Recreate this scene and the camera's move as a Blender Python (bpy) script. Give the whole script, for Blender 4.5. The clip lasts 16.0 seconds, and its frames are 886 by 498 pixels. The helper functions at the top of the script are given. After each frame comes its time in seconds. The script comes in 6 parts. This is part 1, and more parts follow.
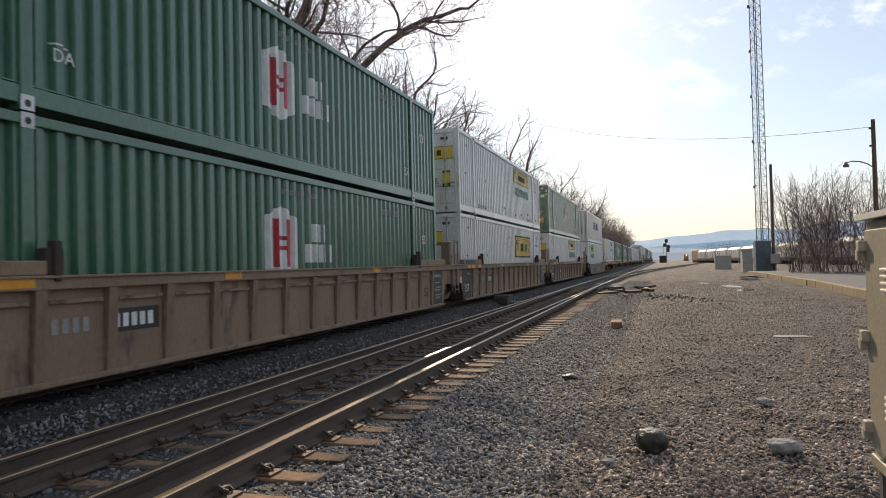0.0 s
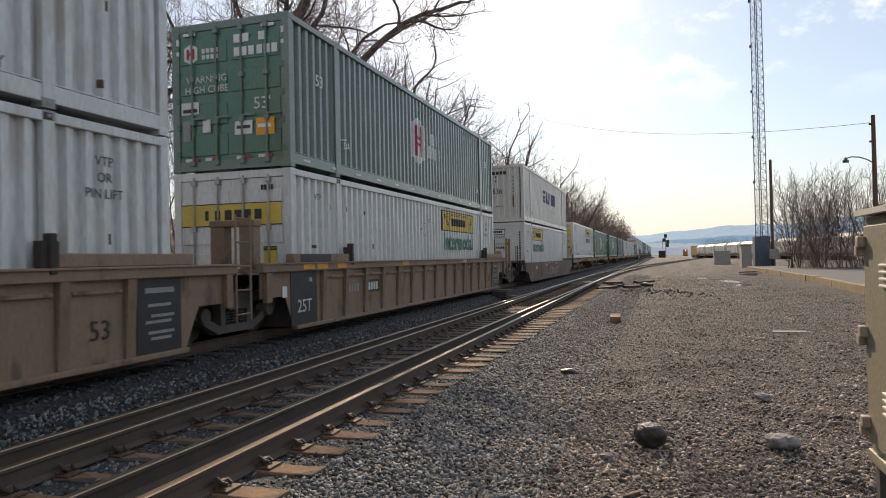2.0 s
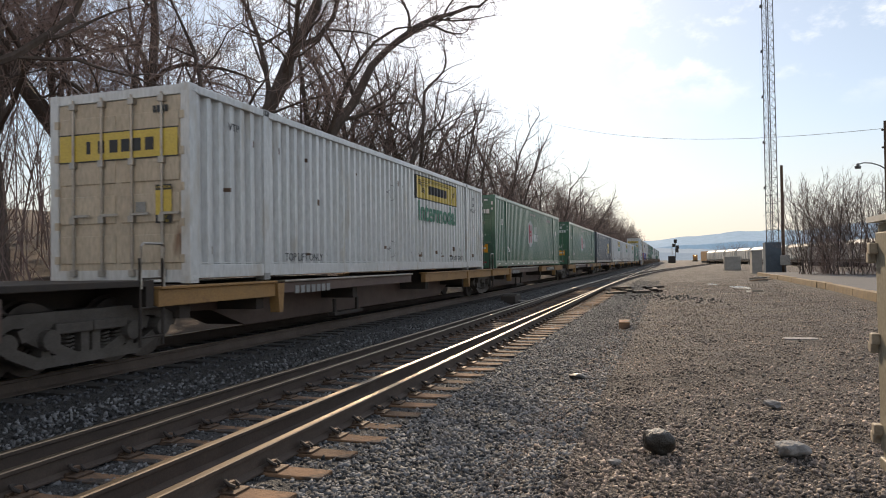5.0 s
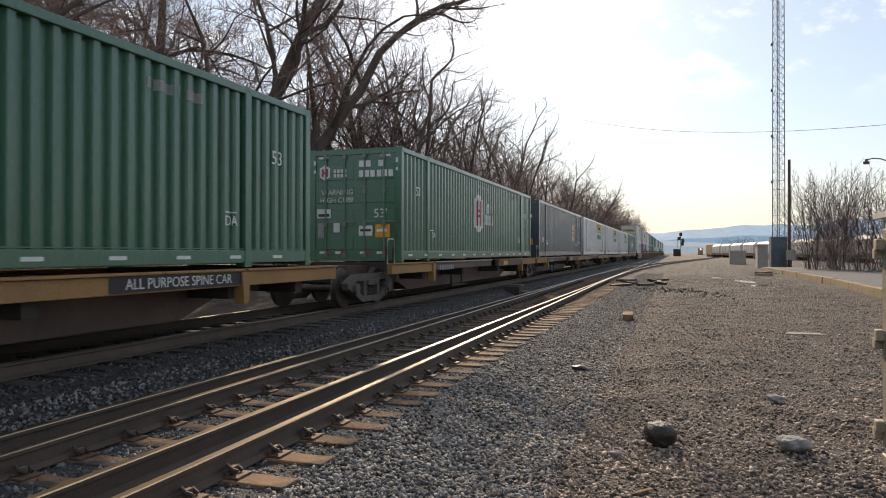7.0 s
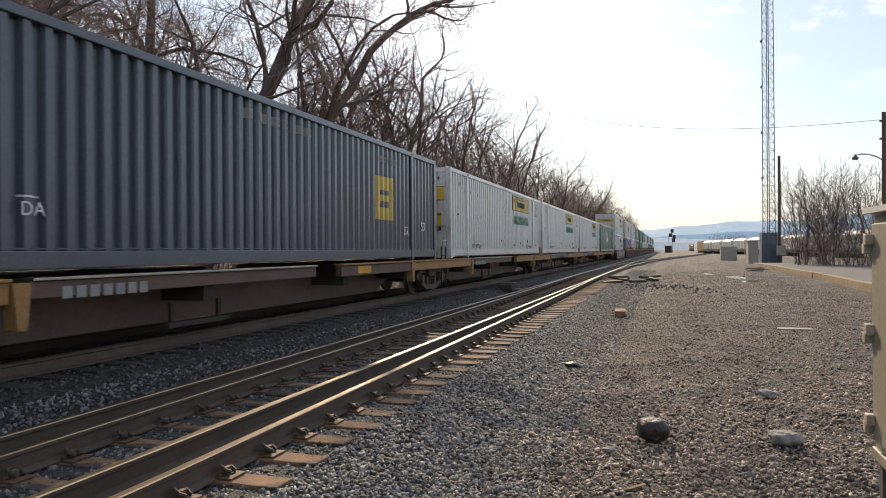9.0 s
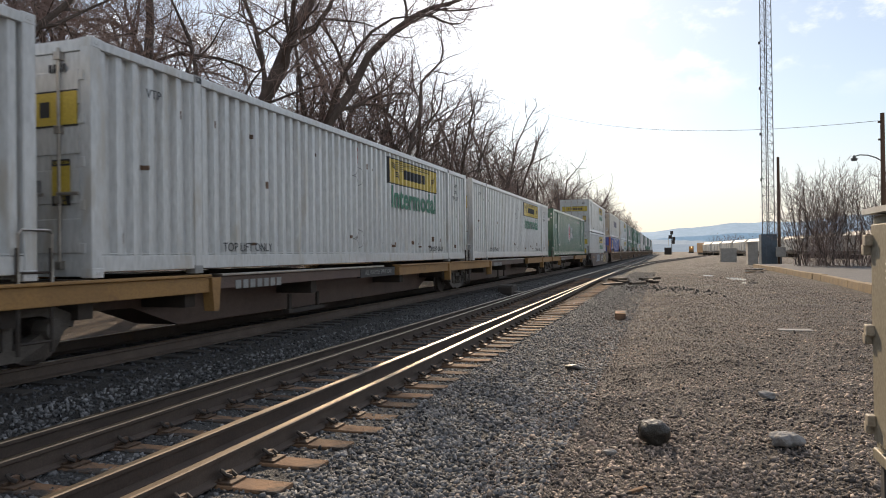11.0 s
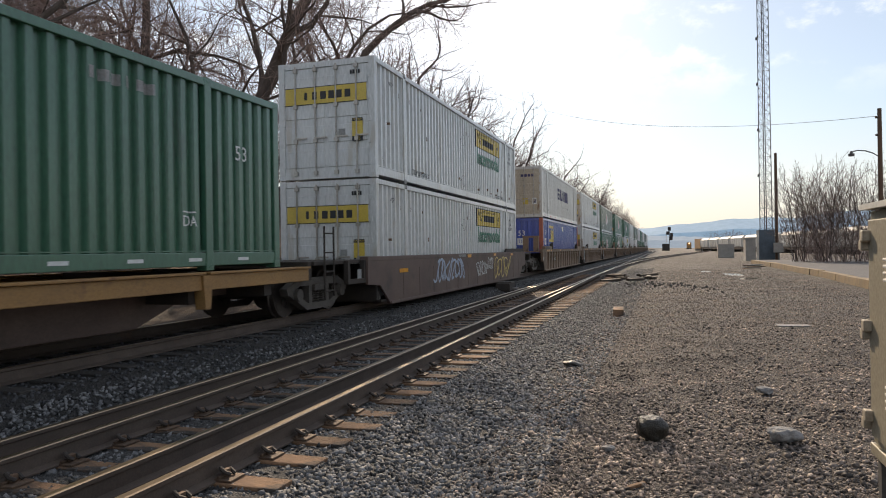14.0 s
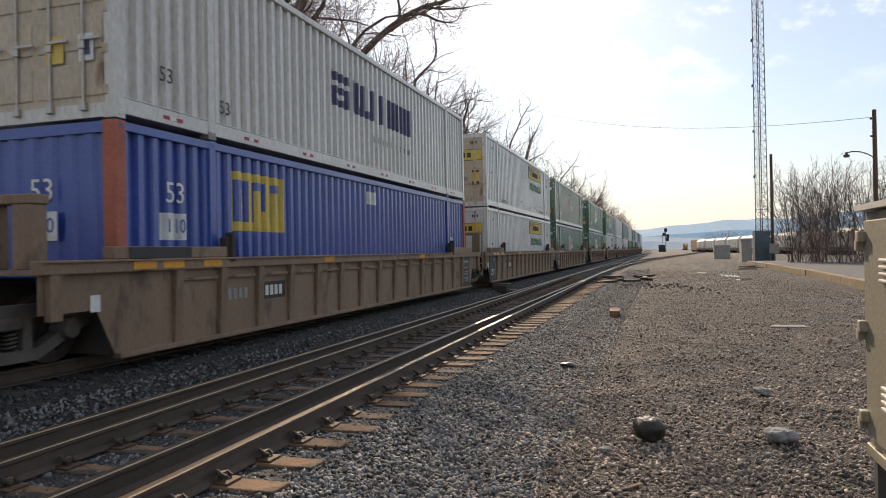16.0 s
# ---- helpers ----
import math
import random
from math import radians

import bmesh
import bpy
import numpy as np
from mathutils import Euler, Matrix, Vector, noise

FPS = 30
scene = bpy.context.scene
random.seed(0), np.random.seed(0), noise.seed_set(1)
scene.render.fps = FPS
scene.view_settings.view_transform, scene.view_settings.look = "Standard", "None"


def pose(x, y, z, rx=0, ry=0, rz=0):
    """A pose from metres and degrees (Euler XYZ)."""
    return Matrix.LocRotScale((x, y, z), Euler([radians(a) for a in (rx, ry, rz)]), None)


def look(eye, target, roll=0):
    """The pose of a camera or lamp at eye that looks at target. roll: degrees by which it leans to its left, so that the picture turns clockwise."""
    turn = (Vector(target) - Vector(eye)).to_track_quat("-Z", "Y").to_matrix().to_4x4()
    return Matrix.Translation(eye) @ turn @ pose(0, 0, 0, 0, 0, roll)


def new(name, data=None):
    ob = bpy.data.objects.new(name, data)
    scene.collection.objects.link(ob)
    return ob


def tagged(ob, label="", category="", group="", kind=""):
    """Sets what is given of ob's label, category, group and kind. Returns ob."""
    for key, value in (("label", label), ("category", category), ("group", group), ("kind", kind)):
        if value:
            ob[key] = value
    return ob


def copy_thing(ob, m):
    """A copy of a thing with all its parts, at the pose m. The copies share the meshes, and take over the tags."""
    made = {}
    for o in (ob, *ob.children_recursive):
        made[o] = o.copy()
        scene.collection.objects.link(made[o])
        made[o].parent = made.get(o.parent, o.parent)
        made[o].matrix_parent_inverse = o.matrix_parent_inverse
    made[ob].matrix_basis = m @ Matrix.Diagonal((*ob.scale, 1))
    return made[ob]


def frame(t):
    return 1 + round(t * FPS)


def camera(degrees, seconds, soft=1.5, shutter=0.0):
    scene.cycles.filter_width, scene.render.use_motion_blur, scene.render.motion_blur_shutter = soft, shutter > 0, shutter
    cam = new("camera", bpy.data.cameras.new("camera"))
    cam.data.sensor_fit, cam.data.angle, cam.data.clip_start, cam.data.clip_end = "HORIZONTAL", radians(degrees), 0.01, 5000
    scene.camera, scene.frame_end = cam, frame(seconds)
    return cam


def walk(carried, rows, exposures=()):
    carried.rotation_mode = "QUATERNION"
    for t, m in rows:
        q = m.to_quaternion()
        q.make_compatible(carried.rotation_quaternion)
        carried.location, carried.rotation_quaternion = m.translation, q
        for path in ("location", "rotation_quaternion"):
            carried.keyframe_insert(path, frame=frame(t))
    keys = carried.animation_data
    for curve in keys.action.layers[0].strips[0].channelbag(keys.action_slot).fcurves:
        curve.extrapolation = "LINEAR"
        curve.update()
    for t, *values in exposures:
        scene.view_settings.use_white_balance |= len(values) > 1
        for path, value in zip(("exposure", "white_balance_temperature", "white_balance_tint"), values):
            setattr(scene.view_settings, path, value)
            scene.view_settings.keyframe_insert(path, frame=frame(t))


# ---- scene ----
# The eye stands still and only turns: seconds, degrees to the left of the track, up, lean.
EYE = Vector((0.0, 0.0, 1.5))
TURNS = [
    (0.0, 17.58, 1.27, -1.40),
    (0.5, 17.54, 1.21, -1.26),
    (1.0, 17.58, 1.12, -1.43),
    (1.5, 17.56, 0.93, -1.06),
    (2.0, 17.53, 0.79, -1.20),
    (2.5, 17.52, 0.85, -1.61),
    (3.0, 17.60, 1.01, -1.77),
    (3.5, 17.61, 1.14, -1.72),
    (4.0, 17.86, 1.12, -1.25),
    (4.2, 17.91, 1.19, -1.17),
    (6.5, 18.93, 0.80, -0.15),
    (7.0, 18.65, 0.26, 0.07),
    (7.5, 18.28, 0.11, -0.32),
    (8.0, 18.16, 0.09, -0.49),
    (8.5, 18.05, 0.08, -0.54),
    (9.0, 18.01, 0.12, -0.38),
    (11.5, 17.98, 0.39, -0.73),
    (12.0, 17.94, 0.21, -0.66),
    (12.5, 17.93, 0.17, -0.81),
    (13.0, 17.94, 0.17, -0.62),
    (13.5, 17.92, 0.14, -0.70),
    (14.0, 17.82, 0.12, -0.90),
    (14.5, 17.71, 0.14, -0.83),
    (15.0, 17.65, 0.15, -0.77),
    (15.5, 17.59, 0.22, -0.97),
    (16.0, 17.54, 0.26, -1.04),
]


def gaze(yaw, pitch, roll):
    a, b = radians(yaw), radians(pitch)
    way = Vector((-math.sin(a) * math.cos(b), math.cos(a) * math.cos(b), math.sin(b)))
    return look(EYE, EYE + way, roll)


cam = camera(65.3, 16.0, soft=1.0, shutter=0.07)
walk(cam, [(t, gaze(a, b, c)) for t, a, b, c in TURNS], exposures=[(0.0, 0.05), (3.5, 0.0), (7.5, 0.1), (9.0, 0.2), (12.0, 0.03), (16.0, 0.05)])

# ---- world and sun ----
SUN_UP, SUN_LEFT = radians(29), radians(17)
world = bpy.data.worlds.new("sky")
scene.world = world
world.use_nodes = True
wn = world.node_tree.nodes
wl = world.node_tree.links
sky = wn.new("ShaderNodeTexSky")
sky.sky_type = "NISHITA"
sky.sun_disc = False
sky.sun_elevation = SUN_UP
sky.sun_rotation = -SUN_LEFT
sky.air_density, sky.dust_density, sky.ozone_density = 1.0, 0.6, 1.8
wn["Background"].inputs["Strength"].default_value = 0.13
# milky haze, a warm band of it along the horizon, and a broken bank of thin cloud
whz = wn.new("ShaderNodeMixRGB")
whz.inputs[0].default_value = 0.38
whz.inputs[2].default_value = (5.8, 6.0, 6.25, 1)
wco = wn.new("ShaderNodeTexCoord")
wsep = wn.new("ShaderNodeSeparateXYZ")
wlow = wn.new("ShaderNodeMapRange")
wlow.interpolation_type = "SMOOTHSTEP"
for k, v in enumerate((0.2, -0.02, 0.0, 0.75)):
    wlow.inputs[k + 1].default_value = v
whor = wn.new("ShaderNodeMixRGB")
whor.inputs[2].default_value = (6.3, 5.7, 5.2, 1)
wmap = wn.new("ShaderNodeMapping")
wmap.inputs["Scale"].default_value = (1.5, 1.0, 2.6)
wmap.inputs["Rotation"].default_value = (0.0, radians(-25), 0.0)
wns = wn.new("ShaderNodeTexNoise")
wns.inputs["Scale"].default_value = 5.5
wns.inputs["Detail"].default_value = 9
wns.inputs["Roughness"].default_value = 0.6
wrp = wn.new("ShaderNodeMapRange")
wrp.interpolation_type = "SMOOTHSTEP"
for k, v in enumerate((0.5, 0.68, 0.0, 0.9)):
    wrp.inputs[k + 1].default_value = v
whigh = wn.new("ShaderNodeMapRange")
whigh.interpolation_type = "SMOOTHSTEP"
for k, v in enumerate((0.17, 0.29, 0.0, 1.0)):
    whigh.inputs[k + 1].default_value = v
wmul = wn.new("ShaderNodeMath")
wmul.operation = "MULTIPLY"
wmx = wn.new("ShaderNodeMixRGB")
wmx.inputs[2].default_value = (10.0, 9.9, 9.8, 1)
wl.new(wco.outputs["Generated"], wsep.inputs[0])
wl.new(wsep.outputs[2], wlow.inputs[0])
wl.new(wsep.outputs[2], whigh.inputs[0])
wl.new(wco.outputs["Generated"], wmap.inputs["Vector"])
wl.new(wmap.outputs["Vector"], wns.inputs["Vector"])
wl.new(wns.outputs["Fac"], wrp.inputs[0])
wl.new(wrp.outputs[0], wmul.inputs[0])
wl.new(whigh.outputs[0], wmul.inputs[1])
wl.new(sky.outputs["Color"], whz.inputs[1])
wl.new(whz.outputs["Color"], whor.inputs[1])
wl.new(wlow.outputs[0], whor.inputs[0])
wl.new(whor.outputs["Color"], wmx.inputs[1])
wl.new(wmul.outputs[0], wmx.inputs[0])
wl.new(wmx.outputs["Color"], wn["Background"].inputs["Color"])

sun = new("sun", bpy.data.lights.new("sun", "SUN"))
sun.data.energy = 5.0
sun.data.angle = radians(0.6)
sun.data.color = (1.0, 0.8, 0.58)
sun_way = Vector((-math.sin(SUN_LEFT) * math.cos(SUN_UP), math.cos(SUN_LEFT) * math.cos(SUN_UP), math.sin(SUN_UP)))
sun.matrix_world = look(sun_way * 50, (0, 0, 0))


# ---- materials ----
def material(name, base, other=None, rough=0.8, metal=0.0, scale=6.0, fine=60.0, bump=0.2, dist=0.01,
             spots=None, spot_at=0.62, spot_scale=1.5, islands=0.0, objects=0.0, stretch=(1, 1, 1), coat=0.0):
    m = bpy.data.materials.new(name)
    m.use_nodes = True
    n, l = m.node_tree.nodes, m.node_tree.links
    b = n["Principled BSDF"]
    b.inputs["Metallic"].default_value = metal
    co = n.new("ShaderNodeTexCoord")
    mp = n.new("ShaderNodeMapping")
    mp.inputs["Scale"].default_value = stretch
    l.new(co.outputs["Object"], mp.inputs["Vector"])

    def tex(s, detail=6):
        t = n.new("ShaderNodeTexNoise")
        t.inputs["Scale"].default_value = s
        t.inputs["Detail"].default_value = detail
        t.inputs["Roughness"].default_value = 0.62
        l.new(mp.outputs["Vector"], t.inputs["Vector"])
        return t

    def mix(fac, a, c, kind="MIX"):
        x = n.new("ShaderNodeMixRGB")
        x.blend_type = kind
        for sock, v in ((x.inputs[0], fac), (x.inputs[1], a), (x.inputs[2], c)):
            if isinstance(v, (float, int)):
                sock.default_value = v
            elif isinstance(v, tuple):
                sock.default_value = (*v, 1)
            else:
                l.new(v, sock)
        return x.outputs[0]

    def ramp(src, lo, hi):
        r = n.new("ShaderNodeMapRange")
        r.inputs[1].default_value, r.inputs[2].default_value = lo, hi
        l.new(src, r.inputs[0])
        return r.outputs[0]

    other = other or tuple(c * 0.72 for c in base)
    big, small = tex(scale), tex(fine, 4)
    c = mix(ramp(big.outputs["Fac"], 0.32, 0.68), base, other)
    c = mix(0.35, c, mix(ramp(small.outputs["Fac"], 0.3, 0.7), (0.25, 0.25, 0.25), (0.8, 0.8, 0.8)), "OVERLAY")
    if spots:
        s = tex(spot_scale, 8)
        c = mix(ramp(s.outputs["Fac"], spot_at, spot_at + 0.1), c, spots)
    if islands or objects:
        r = n.new("ShaderNodeNewGeometry").outputs["Random Per Island"] if islands else n.new("ShaderNodeObjectInfo").outputs["Random"]
        h = n.new("ShaderNodeHueSaturation")
        k = islands or objects
        q = n.new("ShaderNodeMapRange")
        q.inputs[3].default_value, q.inputs[4].default_value = 1 - k, 1 + k
        l.new(r, q.inputs[0])
        l.new(q.outputs[0], h.inputs["Value"])
        l.new(c, h.inputs["Color"])
        c = h.outputs[0]
    l.new(c, b.inputs["Base Color"])
    q = n.new("ShaderNodeMapRange")
    q.inputs[3].default_value, q.inputs[4].default_value = max(0.05, rough - 0.12), min(1, rough + 0.12)
    l.new(big.outputs["Fac"], q.inputs[0])
    l.new(q.outputs[0], b.inputs["Roughness"])
    if bump:
        bp = n.new("ShaderNodeBump")
        bp.inputs["Strength"].default_value = bump
        bp.inputs["Distance"].default_value = dist
        l.new(small.outputs["Fac"], bp.inputs["Height"])
        l.new(bp.outputs[0], b.inputs["Normal"])
    if coat:
        b.inputs["Coat Weight"].default_value = coat
    return m


M_GREEN = material("green paint", (0.05, 0.142, 0.086), (0.04, 0.118, 0.072), 0.34, 0, 0.8, 30, 0.1, spots=(0.045, 0.09, 0.062), spot_at=0.58, stretch=(1, 1, 0.3))
M_WHITE = material("white paint", (0.6, 0.605, 0.6), (0.51, 0.51, 0.495), 0.36, 0, 0.7, 25, 0.1, spots=(0.46, 0.43, 0.38), spot_at=0.57, spot_scale=2.6, stretch=(1, 1, 0.22))
M_SWIFT = material("pale grey paint", (0.6, 0.575, 0.54), (0.5, 0.47, 0.43), 0.38, 0, 0.7, 25, 0.1, spots=(0.33, 0.25, 0.18), spot_at=0.66, stretch=(1, 1, 0.3))
M_CREAM = material("cream door paint", (0.5, 0.43, 0.33), (0.42, 0.35, 0.26), 0.6, 0, 1.2, 25, 0.1, spots=(0.22, 0.13, 0.08), spot_at=0.63, stretch=(1, 1, 0.3))
M_NAVY = material("dark blue paint", (0.06, 0.075, 0.1), (0.045, 0.056, 0.075), 0.33, 0, 0.8, 25, 0.1)
M_BLUE = material("royal blue paint", (0.035, 0.075, 0.34), (0.03, 0.062, 0.28), 0.36, 0, 0.8, 25, 0.1, spots=(0.07, 0.085, 0.2), spot_at=0.64)
M_SAGE = material("grey green paint", (0.13, 0.175, 0.14), (0.1, 0.14, 0.11), 0.34, 0, 0.8, 25, 0.1, spots=(0.1, 0.11, 0.09))
M_ORANGE = material("orange red paint", (0.42, 0.12, 0.07), None, 0.55, 0, 2, 25, 0.1)
M_YELLOW = material("yellow decal", (0.62, 0.45, 0.07), (0.52, 0.38, 0.06), 0.32, 0, 2, 30, 0.03)
M_BLACK = material("black lettering", (0.025, 0.025, 0.028), None, 0.5, 0, 2, 30, 0.03)
M_INK = material("white lettering", (0.72, 0.74, 0.72), None, 0.5, 0, 2, 30, 0.03)
M_TEAL = material("dark green lettering", (0.015, 0.16, 0.085), None, 0.5, 0, 2, 30, 0.03)
M_RED = material("red lettering", (0.42, 0.03, 0.05), None, 0.5, 0, 2, 30, 0.03)
M_PURPLE = material("dark violet lettering", (0.06, 0.05, 0.13), None, 0.5, 0, 2, 30, 0.03)
M_DIM = material("faded grey lettering", (0.3, 0.3, 0.29), None, 0.6, 0, 2, 30, 0.03)
M_AMBER = material("amber reflector", (0.75, 0.33, 0.02), None, 0.3, 0, 2, 30, 0.03)
M_TAN = material("tan railcar paint", (0.245, 0.165, 0.108), (0.19, 0.128, 0.084), 0.6, 0, 1.1, 30, 0.15, spots=(0.1, 0.068, 0.048), spot_at=0.57, spot_scale=2.4, stretch=(1, 1, 0.35))
M_BROWN = material("brown railcar paint", (0.125, 0.08, 0.062), (0.092, 0.06, 0.05), 0.6, 0, 1.1, 30, 0.15, spots=(0.07, 0.05, 0.04), spot_at=0.57)
M_OCHRE = material("ochre railcar paint", (0.33, 0.18, 0.055), (0.25, 0.14, 0.055), 0.6, 0, 1.1, 30, 0.15, spots=(0.16, 0.08, 0.04), spot_at=0.58)
M_GRIME = material("grimy black steel", (0.035, 0.03, 0.027), (0.06, 0.045, 0.035), 0.75, 0.2, 3, 40, 0.25)
M_STEEL = material("worn steel", (0.45, 0.43, 0.4), (0.32, 0.28, 0.24), 0.35, 0.9, 3, 60, 0.1)
M_RAILTOP = material("polished rail head", (0.36, 0.28, 0.195), (0.24, 0.18, 0.125), 0.34, 0.9, 2, 80, 0.03)
M_RUST = material("rusty rail web", (0.095, 0.069, 0.053), (0.07, 0.051, 0.041), 0.8, 0.0, 3, 60, 0.25, spots=(0.14, 0.08, 0.05))
M_TIE = material("weathered tie wood", (0.215, 0.12, 0.062), (0.09, 0.057, 0.038), 0.9, 0, 2.2, 40, 0.9, 0.015, spots=(0.04, 0.033, 0.028), spot_at=0.49, spot_scale=2.4, objects=0.5, stretch=(0.7, 1.6, 1.6))
# Tie wood darkened in colour to stand for the shade by the train.
M_TIEDARK = material("dark tie wood with shade in colour", (0.05, 0.042, 0.036), (0.032, 0.028, 0.025), 0.9, 0, 3, 26, 0.6, 0.012, objects=0.3, stretch=(0.35, 3, 3))
M_TRUCK = material("dusty cast steel", (0.115, 0.1, 0.086), (0.075, 0.064, 0.055), 0.8, 0.1, 4, 40, 0.25)
M_PLATE = material("rusty tie plate", (0.17, 0.1, 0.06), (0.1, 0.07, 0.05), 0.7, 0.4, 8, 60, 0.3, objects=0.2)
M_BALLAST = material("grey ballast stone", (0.158, 0.156, 0.157), (0.073, 0.072, 0.073), 0.75, 0, 9, 70, 0.5, 0.01, islands=0.9)
M_GRAVEL = material("brown gravel stone", (0.27, 0.205, 0.16), (0.115, 0.097, 0.086), 0.7, 0, 0.9, 70, 0.5, 0.01, spots=(0.055, 0.04, 0.033), spot_at=0.54, spot_scale=0.7, islands=0.95)
# Oily stone, its colour lowered further to carry the shade beneath the train.
M_OIL_SHADE = material("oily ballast stone with train shade", (0.075, 0.075, 0.08), (0.045, 0.045, 0.048), 0.85, 0, 9, 70, 0.5, 0.01, islands=0.6)

# weathered enamel: a clear film that shines where the sky strikes it at a low angle
for m in (M_GREEN, M_WHITE, M_SWIFT, M_NAVY, M_BLUE, M_SAGE):
    film = m.node_tree.nodes["Principled BSDF"].inputs
    film["Coat Weight"].default_value = 0.6
    film["Coat Roughness"].default_value = 0.22


def gravel_material(name):
    """Packed pebbles: brown in the yard, grey towards the tracks, with worn dusty wheel lanes."""
    m = bpy.data.materials.new(name)
    m.use_nodes = True
    n, l = m.node_tree.nodes, m.node_tree.links
    b = n["Principled BSDF"]
    co = n.new("ShaderNodeTexCoord").outputs["Object"]

    def tex(kind, scale, detail=5):
        t = n.new(kind)
        t.inputs["Scale"].default_value = scale
        if kind == "ShaderNodeTexNoise":
            t.inputs["Detail"].default_value = detail
            t.inputs["Roughness"].default_value = 0.65
        l.new(co, t.inputs["Vector"])
        return t

    def span(src, lo, hi, a=0.0, z=1.0):
        r = n.new("ShaderNodeMapRange")
        for k, v in enumerate((lo, hi, a, z)):
            r.inputs[k + 1].default_value = v
        l.new(src, r.inputs[0])
        return r.outputs[0]

    def mix(fac, a, c, kind="MIX"):
        x = n.new("ShaderNodeMixRGB")
        x.blend_type = kind
        for sock, v in ((x.inputs[0], fac), (x.inputs[1], a), (x.inputs[2], c)):
            if isinstance(v, (float, int)):
                sock.default_value = v
            elif isinstance(v, tuple):
                sock.default_value = (*v, 1)
            else:
                l.new(v, sock)
        return x.outputs[0]

    patch, mottle, wide = tex("ShaderNodeTexNoise", 0.9), tex("ShaderNodeTexNoise", 5.0, 8), tex("ShaderNodeTexNoise", 0.22)
    cell, cell2 = tex("ShaderNodeTexVoronoi", 34), tex("ShaderNodeTexVoronoi", 75)
    sep = n.new("ShaderNodeSeparateXYZ")
    l.new(co, sep.inputs[0])
    add = n.new("ShaderNodeMath")
    l.new(sep.outputs[0], add.inputs[0])
    l.new(span(patch.outputs["Fac"], 0, 1, -0.7, 0.7), add.inputs[1])
    yard = span(add.outputs[0], -2.0, -0.6)
    brown = mix(span(wide.outputs["Fac"], 0.35, 0.65), (0.066, 0.049, 0.04), (0.11, 0.097, 0.087))
    brown = mix(span(patch.outputs["Fac"], 0.48, 0.62), brown, (0.05, 0.038, 0.032))
    # The bed darkens towards the train: oily dirt plus the train's shade, painted in.
    oil_shade = span(add.outputs[0], -5.2, -6.4)
    c = mix(yard, mix(oil_shade, (0.068, 0.066, 0.066), (0.035, 0.032, 0.03)), brown)
    c = mix(0.8, c, mix(span(cell.outputs["Color"], 0.0, 1.0), (0.2, 0.2, 0.2), (0.78, 0.77, 0.75)), "OVERLAY")
    c = mix(0.5, c, mix(span(mottle.outputs["Fac"], 0.3, 0.7), (0.25, 0.25, 0.25), (0.75, 0.75, 0.75)), "OVERLAY")
    l.new(c, b.inputs["Base Color"])
    b.inputs["Roughness"].default_value = 0.85
    h = n.new("ShaderNodeMath")
    l.new(cell.outputs["Distance"], h.inputs[0])
    l.new(cell2.outputs["Distance"], h.inputs[1])
    h2 = n.new("ShaderNodeMath")
    h2.operation = "SUBTRACT"
    l.new(mottle.outputs["Fac"], h2.inputs[0])
    l.new(h.outputs[0], h2.inputs[1])
    bp = n.new("ShaderNodeBump")
    bp.inputs["Strength"].default_value = 1.0
    bp.inputs["Distance"].default_value = 0.03
    l.new(h2.outputs[0], bp.inputs["Height"])
    l.new(bp.outputs[0], b.inputs["Normal"])
    return m


M_GROUND = gravel_material("packed gravel")
M_LEAVES = material("leaf litter bank", (0.1, 0.066, 0.042), (0.06, 0.044, 0.031), 0.95, 0, 0.7, 14, 1.0, 0.05, spots=(0.04, 0.032, 0.024), spot_at=0.52, spot_scale=0.6)
M_BARK = material("grey brown bark", (0.12, 0.093, 0.078), (0.075, 0.058, 0.048), 0.95, 0, 3, 20, 0.8, 0.03, stretch=(1, 1, 0.3))
M_TWIG = material("reddish twigs", (0.29, 0.21, 0.183), (0.21, 0.15, 0.13), 0.9, 0, 2, 20, 0.0)
M_CONC = material("weathered concrete", (0.36, 0.33, 0.29), (0.27, 0.25, 0.22), 0.9, 0, 2, 40, 0.4, 0.01)
M_ASPH = material("platform asphalt", (0.1, 0.1, 0.105), (0.075, 0.075, 0.08), 0.9, 0, 1, 60, 0.4, 0.01)
M_KERB = material("yellow ochre painted kerb", (0.26, 0.18, 0.09), (0.17, 0.13, 0.085), 0.85, 0, 1.2, 40, 0.4, spots=(0.16, 0.13, 0.1), spot_at=0.55)
M_CAB = material("beige grey cabinet paint", (0.33, 0.295, 0.22), (0.28, 0.245, 0.18), 0.5, 0.1, 2, 50, 0.1, spots=(0.25, 0.18, 0.11), spot_at=0.68, spot_scale=4)
M_HINGE = material("worn beige hinge paint", (0.46, 0.4, 0.31), (0.36, 0.3, 0.22), 0.6, 0, 9, 50, 0.2, spots=(0.2, 0.12, 0.07), spot_at=0.6, spot_scale=20)
M_CABTOP = material("white cabinet roof", (0.75, 0.72, 0.66), None, 0.5, 0, 2, 50, 0.1)
M_BLUEBOX = material("faded blue steel", (0.1, 0.125, 0.15), None, 0.6, 0.1, 2, 40, 0.1)
M_GALV = material("dull galvanised steel", (0.11, 0.105, 0.1), None, 0.6, 0.0, 3, 50, 0.1)
M_POLE = material("creosoted pole wood", (0.13, 0.075, 0.045), (0.09, 0.055, 0.035), 0.9, 0, 2, 30, 0.5, stretch=(1, 1, 0.1))
